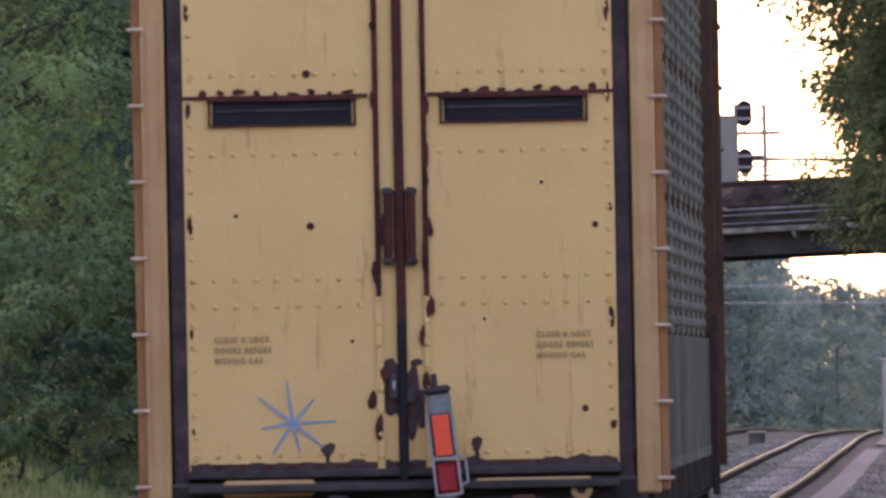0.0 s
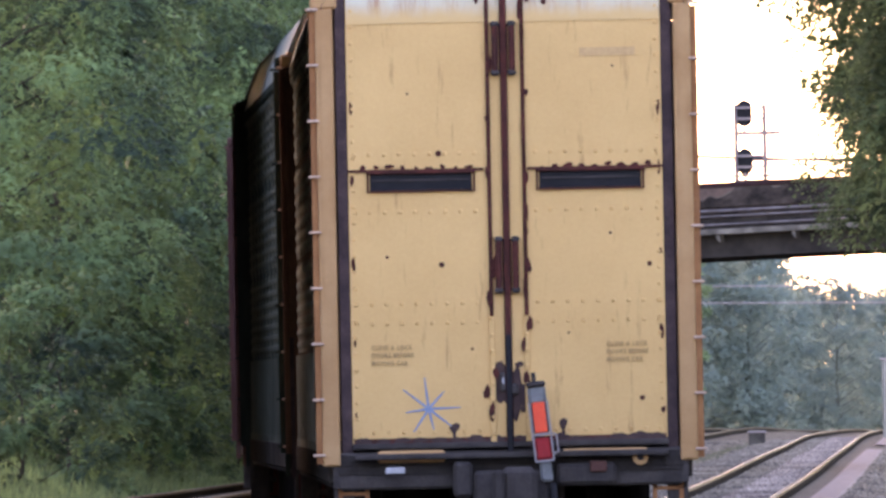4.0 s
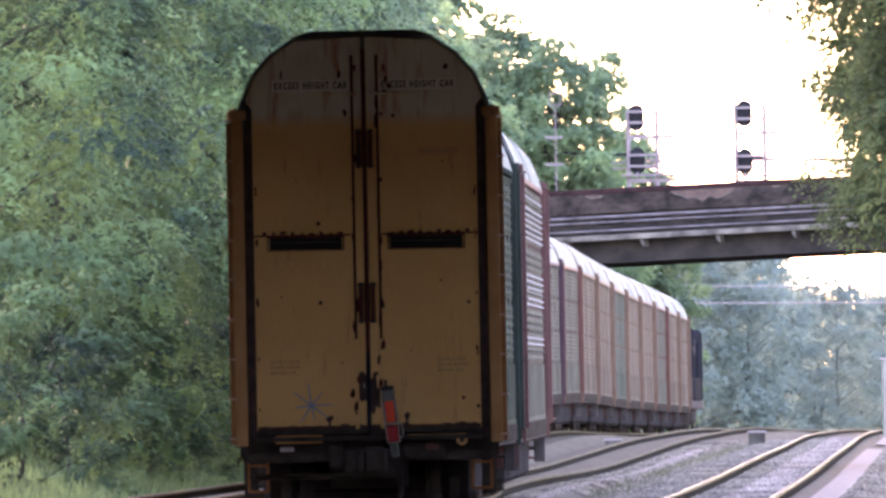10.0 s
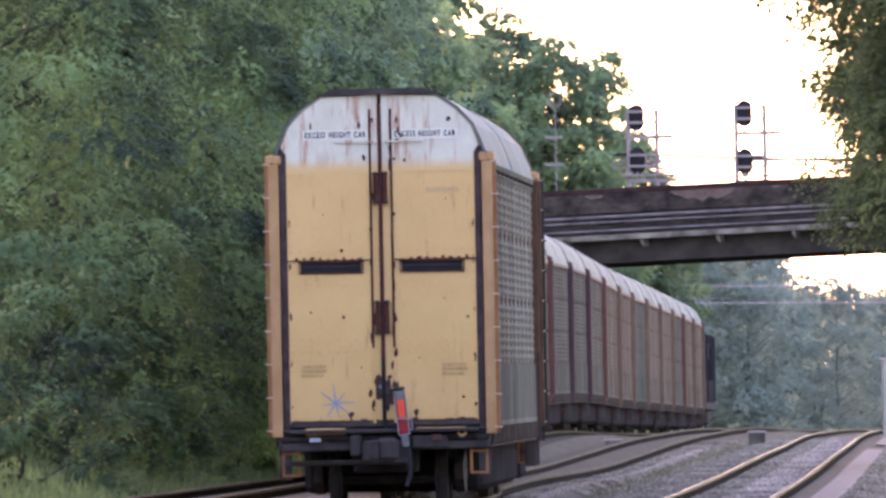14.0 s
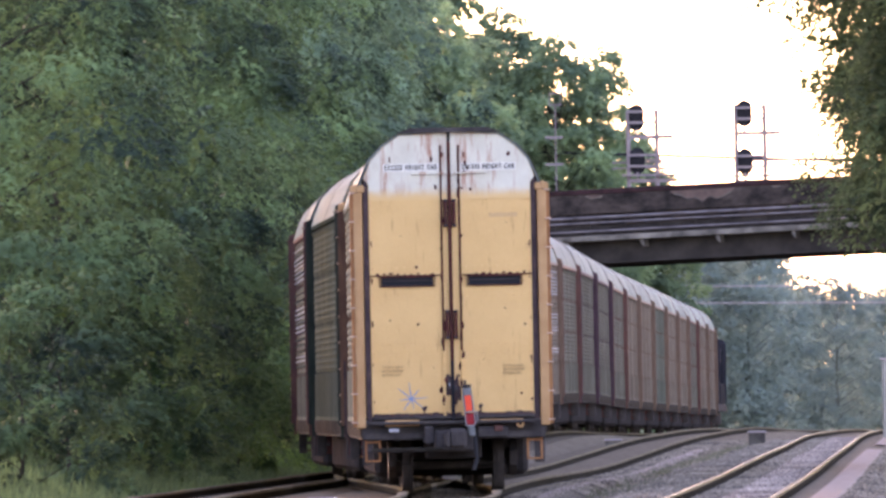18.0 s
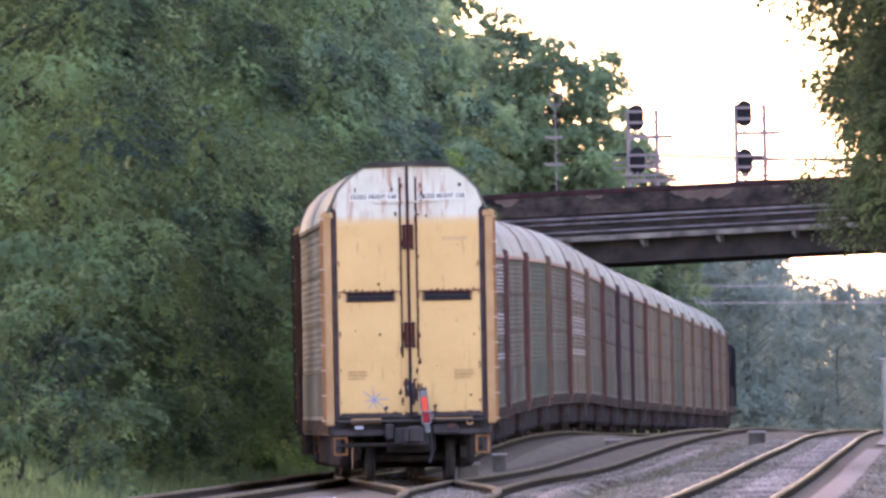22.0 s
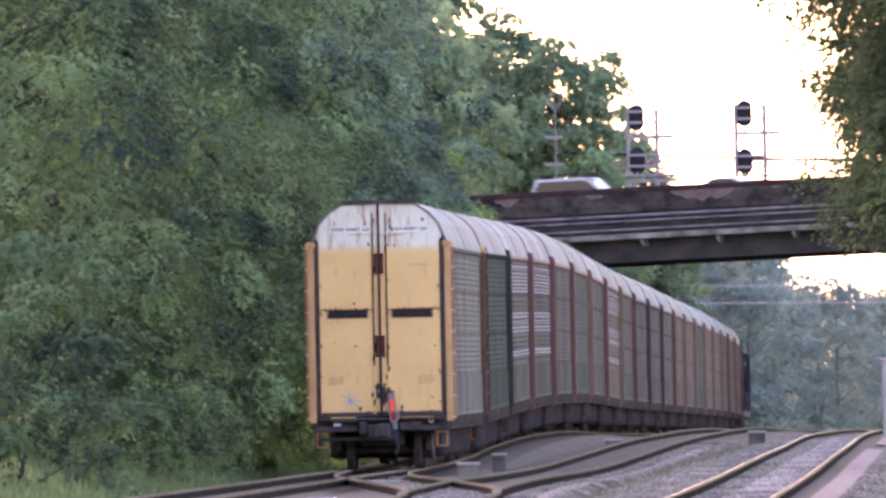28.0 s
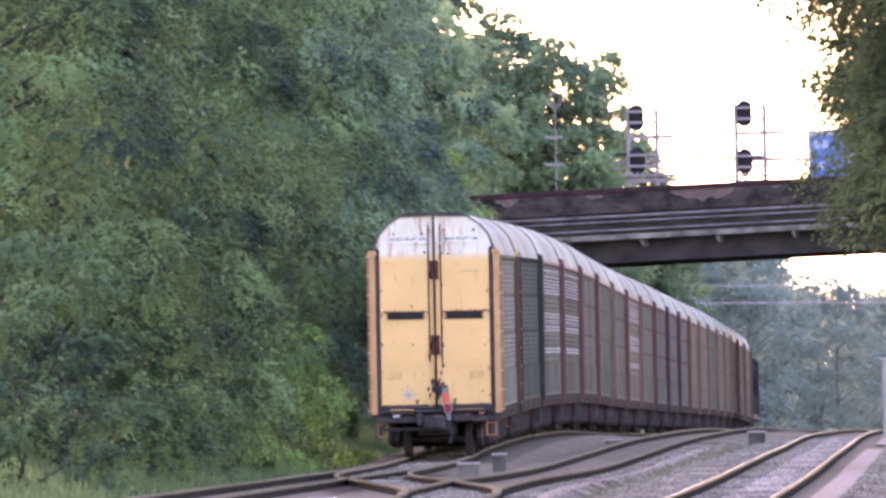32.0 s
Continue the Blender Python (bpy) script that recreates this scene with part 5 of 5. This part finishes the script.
def stones(name, label, at, x0, x1, y0, y1, n, up, size, seed, material, level=land):
    """Loose stones that stand proud of a bed."""
    rg = np.random.RandomState(seed)
    y = rg.uniform(y0, y1, n)
    x = np.array([at(v) for v in y]) + rg.uniform(x0, x1, n)
    z = np.array([level(v) for v in y]) + (np.interp(np.abs(x - np.array([at(v) for v in y])), *up) if isinstance(up, tuple) else up)
    r = size * rg.uniform(0.5, 1.4, n)
    shape = np.array([(1, 0, 0), (0, 1, 0), (-1, 0, 0), (0, -1, 0), (0.1, 0.1, 0.8), (0, 0, -0.4)])
    a = rg.uniform(0, 6.28, n)
    v = shape[None] * r[:, None, None] * rg.uniform(0.7, 1.2, (n, 6, 1))
    vx = v[:, :, 0] * np.cos(a)[:, None] - v[:, :, 1] * np.sin(a)[:, None] + x[:, None]
    vy = v[:, :, 0] * np.sin(a)[:, None] + v[:, :, 1] * np.cos(a)[:, None] + y[:, None]
    vz = v[:, :, 2] + z[:, None]
    base = np.array([(0, 1, 4), (1, 2, 4), (2, 3, 4), (3, 0, 4), (1, 0, 5), (2, 1, 5), (3, 2, 5), (0, 3, 5)])
    f = (base[None] + 6 * np.arange(n)[:, None, None]).reshape(-1, 3)
    me = bpy.data.meshes.new(name)
    me.from_pydata(np.stack([vx, vy, vz], 2).reshape(-1, 3).tolist(), [], f.tolist())
    me.materials.append(material)
    tagged(new(name, me), label, "ballast", kind="stuff")


M_pebble = foliage("mixed_ballast_stones", (0.35, 0.295, 0.215), (0.07, 0.06, 0.046), 0.0)
M_pink = foliage("pinkish_ballast_stones", (0.50, 0.40, 0.31), (0.12, 0.095, 0.075), 0.0)
SHOULDER = ((0, 1.75, 3.2, 9), (-0.145, -0.145, -0.42, -0.42))
stones("ballast_stones", "pinkish pale ballast stones between the outer rails", right_x, -0.15, 0.66, 240, 520, 9000, -0.135, 0.042, 31, M_pink, right_z)
stones("ballast_stones", "dark ballast stones between the outer rails", right_x, -0.66, 0.0, 240, 520, 5000, -0.14, 0.03, 35, M_pebble, right_z)
stones("ballast_stones", "loose grey stones on the slope between the tracks", right_x, -3.0, -0.95, 240, 510, 11000, SHOULDER, 0.034, 32, M_pebble, right_z)
stones("ballast_stones", "loose grey stones beside the outer track", right_x, 1.55, 3.2, 230, 480, 6000, SHOULDER, 0.034, 36, M_pebble, right_z)
stones("ballast_stones", "loose stones beside the main track", main_x, -0.66, 0.66, 262, 470, 5000, -0.14, 0.036, 33, M_pebble)
stones("ballast_stones", "loose stones along the middle track", mid_x, 0.9, 2.6, 285, 500, 6000, ((0, 1.75, 2.5, 9), (-0.15, -0.15, -0.5, -0.5)), 0.034, 37, M_pebble)


# ---- unseen overpass decks above the line, inferred from the shade they cast ----
def overpass(y0, y1, low, skew, label):
    root = thing("overpass", label, "bridge")
    y, w, long = (y0 + y1) / 2, y1 - y0, 60.0
    m = Matrix.Translation((0, y, 0)) @ Matrix.Rotation(radians(skew), 4, 'Z')
    # Deck height and tall edge beams are set to darken the train's end.
    for nm, bm in (("deck", cube((0, 0, low + 0.45), (long, w, 0.5))), ("edge_beam", cube((0, -w / 2, low + 1.1), (long, 0.4, 1.9))),
                   ("edge_beam", cube((0, w / 2, low + 1.1), (long, 0.4, 1.9))),
                   ("abutment", cube((-9, 0, low / 2 - 0.3), (1.2, w, low + 0.9))), ("abutment", cube((11, 0, low / 2 - 0.3), (1.2, w, low + 0.9)))):
        o = part(nm, bm, M_concrete, root)
        o.matrix_basis = m


overpass(158.0, 181.0, 5.80, -8, "wide concrete overpass above the tracks")
overpass(196.0, 217.0, 6.25, -8, "second concrete overpass above the tracks")

# Unseen walls added to keep side light off the train under the decks.
for x in (-9.0, 11.0):
    bm = cube((x, 179.0, 1.0), (1.0, 82.0, 3.6), 0.05)
    tagged(part("retaining_wall", bm, M_concrete), "unseen plain wall added to block side light", "wall", kind="structure")


def sky_block_trees():
    """Unseen trees beside and behind the camera, added to block low sky light."""
    rg = random.Random(8)
    k = 0
    for y in range(-70, 300, 9):
        for s in (-1, 1):
            if s > 0 and y > 270:
                continue
            plant("screen", s * (11.5 + 0.012 * max(y, 0) + rg.uniform(0, 2)), y + rg.uniform(-2, 2), rg.uniform(0, 6), rg.uniform(0.9, 1.2) * (0.75 if y < 150 else 0.95), label="unseen tree added to block low sky light", group="trees near the camera")
    for x in range(-8, 12, 5):
        plant("screen", x, -85 + rg.uniform(-4, 4), rg.uniform(0, 6), 0.5, label="unseen tree added to block low sky light", group="trees near the camera")


sky_block_trees()


# ---- vehicles on the bridge ----
def wheels(root, xs, half, r):
    for x in xs:
        for s in (-1, 1):
            w = part("wheel", tube((x, s * half - 0.14, r), (x, s * half + 0.14, r), r, seg=16), M_rubber, root)
            part("rim", tube((x, s * half - 0.16, r), (x, s * half + 0.16, r), r * 0.55, seg=12), M_alu, w)


def profile_body(bm, outline, half):
    slab(bm, outline, -half, half)
    return bm


def tractor_trailer(cabmat, label):
    """Front at x = 0, heading +x."""
    root = thing("semi_truck", label, "truck")
    tr = part("trailer", cube((-11.3, 0, 2.75), (15.7, 2.55, 3.9), 0.03), M_trailer, root, "plain grey-white box trailer")
    part("trailer_edge", cube((-11.3, 0, 4.66), (15.72, 2.57, 0.13)), M_lilac, tr, "grey-violet top rail")
    part("trailer_post", cube((-5.1, 0, 2.75), (0.22, 2.57, 3.8)), M_lilac, tr, "grey-violet corner strip")
    for x in (-3.49, -19.11):
        part("trailer_post", cube((x, 0, 2.75), (0.08, 2.58, 3.86)), M_alu, tr)
    for x, z in ((-5.55, 1.75), (-5.5, 1.45), (-4.55, 1.75), (-12.6, 1.55)):
        part("trailer_marker", cube((x, -1.28, z), (0.16, 0.02, 0.28), 0.005), M_purple, tr, "small dark marking")
    cabin = part("cab", profile_body(bmesh.new(), [(-3.3, 0.9), (-3.3, 3.15), (-1.55, 3.15), (-1.35, 2.35), (-0.15, 1.95), (0.0, 1.7), (0.0, 0.7), (-3.3, 0.7)], 1.18), cabmat, root)
    bm = bmesh.new()
    lower = [bm.verts.new(v) for v in ((-3.25, -1.18, 3.17), (-1.75, -1.12, 3.17), (-1.75, 1.12, 3.17), (-3.25, 1.18, 3.17))]
    upper = [bm.verts.new(v) for v in ((-3.2, -1.1, 4.35), (-2.35, -0.9, 4.32), (-2.35, 0.9, 4.32), (-3.2, 1.1, 4.35))]
    bm.faces.new(lower[::-1])
    bm.faces.new(upper)
    for i in range(4):
        bm.faces.new((lower[i], lower[(i + 1) % 4], upper[(i + 1) % 4], upper[i]))
    fair = part("roof_fairing", bm, cabmat, root)
    for z in (3.62, 3.84):
        part("fairing_bar", cube((-2.01 - 0.52 * (z - 3.2), 0, z), (0.10, 1.3, 0.13)), M_boxwhite, fair, "white bar of lettering")
        part("fairing_bar", cube((-2.75, 0, z), (0.55, 2.30, 0.13)), M_boxwhite, fair, "white bar of lettering")
    part("sun_visor", cube((-1.45, 0, 3.13), (0.5, 2.4, 0.10), 0.03), M_rust, cabin, "dark red sun visor")
    part("side_window", cube((-2.15, 0, 2.65), (0.8, 2.39, 0.62), 0.03), M_glass, cabin)
    # Black box stands in for the shaded gap behind the cab.
    part("sleeper_gap", cube((-3.1, 0, 2.35), (0.5, 2.385, 1.9)), M_black, cabin)
    part("windscreen", cube((-1.42, 0, 2.72), (0.06, 2.05, 0.72), 0.01, Matrix.Rotation(radians(-14), 4, 'Y')), M_screen, cabin, "windscreen with pale sky tones painted in")
    part("marker_lamp", cube((-3.05, -1.2, 2.55), (0.18, 0.05, 0.45), 0.02), M_orange, cabin, "orange marker")
    part("mirror", cube((-1.35, -1.38, 2.7), (0.12, 0.2, 0.6), 0.03), M_black, cabin)
    part("grille", cube((0.02, 0, 1.35), (0.06, 1.2, 0.8), 0.02), M_alu, cabin)
    part("fuel_tank", tube((-3.3, -0.9, 0.8), (-1.9, -0.9, 0.8), 0.33, seg=14), M_alu, root)
    part("chassis", cube((-10.2, 0, 0.95), (15.5, 1.0, 0.3)), M_dark, root)
    part("bumper", cube((0.05, 0, 0.6), (0.2, 2.3, 0.4), 0.05), M_alu, root)
    wheels(root, (-0.9, -3.9, -5.1, -16.4, -17.6), 1.1, 0.5)
    return root


def car(kind, paint, label, rack=False):
    root = thing("car" if kind == "sedan" else "van", label, "car" if kind == "sedan" else "van", "vehicles on the bridge")
    if kind == "sedan":
        body = [(0, 0.35), (0.02, 0.68), (-0.25, 0.80), (-1.25, 0.92), (-3.9, 0.95), (-4.55, 0.92), (-4.62, 0.45), (-4.5, 0.3), (-0.2, 0.28)]
        roof = [(-1.2, 0.92), (-1.95, 1.40), (-2.4, 1.47), (-3.2, 1.45), (-4.05, 0.96)]
        h = 0.86
    else:
        body = [(0, 0.4), (0.02, 0.85), (-0.25, 1.02), (-1.2, 1.12), (-5.0, 1.15), (-5.1, 0.5), (-4.9, 0.35), (-0.2, 0.33)]
        roof = [(-1.15, 1.10), (-1.85, 1.78), (-2.2, 1.86), (-4.8, 1.84), (-5.05, 1.12)]
        h = 0.92
    part("body", profile_body(bmesh.new(), body, h), paint, root)
    part("cabin", profile_body(bmesh.new(), roof, h * 0.88), paint, root)
    win = [(x * 0.93 - 0.2, (z - roof[0][1]) * 0.75 + roof[0][1] + 0.05) for x, z in roof]
    part("side_glass", profile_body(bmesh.new(), win, h * 0.885), M_glass, root)
    if rack:
        part("roof_rack", cube((-3.2, 0, 2.05), (3.4, 1.3, 0.05), 0.01), M_dark, root, "ladder rack")
        for x in (-1.9, -4.5):
            part("rack_leg", cube((x, 0, 1.94), (0.06, 1.3, 0.2)), M_dark, root)
    wheels(root, (-0.85, -3.75 if kind == "sedan" else -4.1), 0.78, 0.33)
    return root


def box_truck():
    root = thing("box_truck", "white box truck with blue and white printed side", "truck")
    body = part("cargo_box", profile_body(bmesh.new(), [(-9.35, 0.9), (-9.35, 3.52), (-9.25, 3.60), (-1.45, 3.60), (-1.38, 3.5), (-1.38, 2.75), (-3.2, 2.75), (-3.2, 0.9)], 1.22), M_trailer, root, "white cargo box reaching over the cab")
    part("box_edge", cube((-6.9, 0, 3.42), (4.9, 2.47, 0.05)), M_alu, body)
    part("rear_frame", cube((-9.27, 0, 2.2), (0.16, 2.47, 2.5)), M_alu, body)
    for s in (-1, 1):
        y = s * 1.226
        part("printed_panel", slab(bmesh.new(), [(-9.15, 1.0), (-9.15, 3.3), (-6.75, 3.3), (-7.05, 2.3), (-7.35, 1.0)], y - 0.006, y + 0.006), M_blue, body, "bright blue print")
        part("printed_panel", slab(bmesh.new(), [(-7.3, 1.0), (-7.0, 2.3), (-6.7, 3.25), (-4.9, 3.25), (-5.4, 2.2), (-5.6, 1.0)], y - 0.006, y + 0.006), M_mottle, body, "mottled blue, white and yellow print")
        part("printed_panel", slab(bmesh.new(), [(-5.4, 1.0), (-5.25, 2.2), (-4.7, 3.25), (-4.4, 3.25), (-4.85, 2.2), (-5.0, 1.0)], y - 0.006, y + 0.006), M_paleblue, body, "pale blue curved stripe")
        for x, z in ((-8.8, 2.85), (-8.35, 2.85), (-8.6, 1.75)):
            part("printed_square", cube((x, y, z), (0.32, 0.016, 0.42)), M_paleblue, body, "pale square on the blue print")
        for k, mat in enumerate((M_red, M_blue, M_red)):
            part("printed_bar", cube((-4.15, y, 2.5 - 0.30 * k), (1.1, 0.012, 0.14)), mat, body, "small bar of lettering")
    cab = part("cab", profile_body(bmesh.new(), [(-3.15, 0.6), (-3.15, 2.55), (-2.9, 2.72), (-1.55, 2.70), (-0.95, 2.05), (-0.1, 1.85), (0, 1.2), (0, 0.55)], 1.0), M_boxwhite, root)
    part("side_window", cube((-2.55, 0, 2.25), (0.85, 2.02, 0.62), 0.03), M_glass, cab)
    part("windscreen", cube((-1.25, 0, 2.37), (0.05, 1.75, 0.82), 0.01, Matrix.Rotation(radians(-42), 4, 'Y')), M_screen, cab, "windscreen with pale sky tones painted in")
    part("mirror", cube((-1.55, -1.18, 2.25), (0.10, 0.24, 0.42), 0.03), M_black, cab)
    part("grille", cube((0.01, 0, 1.35), (0.06, 1.3, 0.35), 0.02), M_dark, cab)
    part("chassis", cube((-5, 0, 0.75), (9.0, 0.9, 0.25)), M_dark, root)
    wheels(root, (-0.9, -6.9), 0.95, 0.45)
    return root


truck_a = tractor_trailer(M_teal, "teal semi truck with a white trailer")
truck_b = tractor_trailer(M_trailer, "white semi truck heading the other way")
sedan_a = car("sedan", M_boxwhite, "white sedan on the bridge")
suv_a = car("van", M_boxwhite, "white utility vehicle on the bridge")
sedan_b = car("sedan", M_silver, "silver sedan on the bridge")
van_a = car("van", M_boxwhite, "white van with a ladder rack", rack=True)
sedan_c = car("sedan", M_silver, "silver sedan on the bridge")
delivery = box_truck()

# ---- line-side boxes ----
def machine(x, y, w, h, label, name="switch_machine", mat=None):
    root = thing(name, label, name.replace("_", " "), "line-side boxes")
    z = land(y)
    part("case", cube((x, y, z - 0.25 + h / 2), (w, 0.5, h), 0.03), mat or M_ledge, root)
    part("lid", cube((x, y, z - 0.24 + h), (w + 0.06, 0.56, 0.05), 0.01), M_alu, root)
    part("base", cube((x, y, z - 0.3), (w + 0.15, 0.8, 0.16), 0.02), M_ledge, root)
    return root


machine(0.41, 358, 0.40, 0.48, "pale grey switch machine box between the tracks")
machine(1.19, 424, 0.30, 0.42, "small pale switch box between the tracks")
machine(8.02, 482, 0.42, 0.42, "grey switch machine box beside the middle track")
machine(4.3, 482, 0.4, 0.28, "low pale junction box")
machine(-1.93, 287, 0.42, 0.22, "low white equipment box between rails", mat=M_boxwhite)
machine(1.03, 278, 0.5, 0.16, "low white equipment box between rails", mat=M_boxwhite)
cab = thing("relay_cabinet", "tall white relay cabinet beside the outer track", "cabinet")
part("case", cube((12.62, 515, land(515) + 0.75), (1.1, 0.8, 2.3), 0.03), M_trailer, cab)
part("roof", cube((12.62, 515, land(515) + 1.93), (1.2, 0.9, 0.08), 0.02), M_alu, cab)
part("base", cube((12.62, 515, land(515) - 0.42), (1.2, 0.9, 0.16)), M_ledge, cab)

# wires
for z0, y in ((7.88, 1290), (6.70, 1288)):
    w = thing("overhead_wire", "pale overhead wire across the far line", "wire", "wires beyond the bridge")
    part("pole", tube((44, y, land(y) - 0.6), (44, y, z0 + 0.6), 0.14), M_bark, w)
    part("pole", tube((10, y, land(y) - 0.6), (10, y, z0 + 0.6), 0.14), M_bark, w)
    part("wire", tube((10, y, z0 + 0.1), (44, y, z0 - 0.42), 0.042, seg=6), M_alu, w)
cable = thing("overhead_cable", "dark cable above the bridge", "cable")
part("cable", tube((2, 1000, 14.0), (40, 1000, 12.2), 0.08, seg=6), M_black, cable)


# ---- movement ----
def rail_pose(near, front, end):
    """Pose on the main track of a car whose near end stands at `end`, with bogies at near and front from there."""
    p = [Vector((main_x(end + k), end + k, land(end + k))) for k in (near, front)]
    d = (p[1] - p[0]).normalized()
    o = p[0] - d * near
    return Matrix.Translation(o) @ d.to_track_quat("Y", "Z").to_matrix().to_4x4()


def motions():
    times = [0.5 * i for i in range(65)]
    for ob, k in TRAIN:
        walk(ob, [(t, rail_pose(2.6, LENGTH - 2.6, START + SPEED * t + PITCH_LEN * k)) for t in times])
    walk(loco, [(t, rail_pose(3.6, 18.0, START + SPEED * t + PITCH_LEN * 20)) for t in times])
    walk(loco_lead, [(t, rail_pose(3.6, 18.0, START + SPEED * t + PITCH_LEN * 20 + 22.6)) for t in times])
    for ob, t0, place, speed, way in ((truck_a, 19.2, 8.46, 11.86, 1), (sedan_a, 22.8, 10.54, 13.82, 1), (suv_a, 25.2, 7.66, 12.95, 1), (sedan_b, 27.5, 9.38, 15.34, 1), (van_a, 28.0, 9.56, 14.39, 1), (sedan_c, 29.2, 9.10, 14.97, 1), (delivery, 30.4, 6.91, 13.01, 1), (truck_b, 0.0, -2.71, 11.52, -1)):
        rows = []
        for t in (0, 4, 8, 12, 16, 18, 19, 20, 21, 22, 23, 24, 25, 26, 27, 28, 29, 30, 31, 32):
            x = place + way * speed * (t - t0)
            rows.append((t, Matrix.Translation((x, road_y(x) + (3.6 if way > 0 else 9.1), road_z(x) - 0.1)) @ Matrix.Rotation(BRIDGE_TURN, 4, 'Z') @ Matrix.Rotation(-math.atan(0.028), 4, 'Y') @ Matrix.Rotation(0 if way > 0 else math.pi, 4, 'Z')))
        walk(ob, rows)


motions()
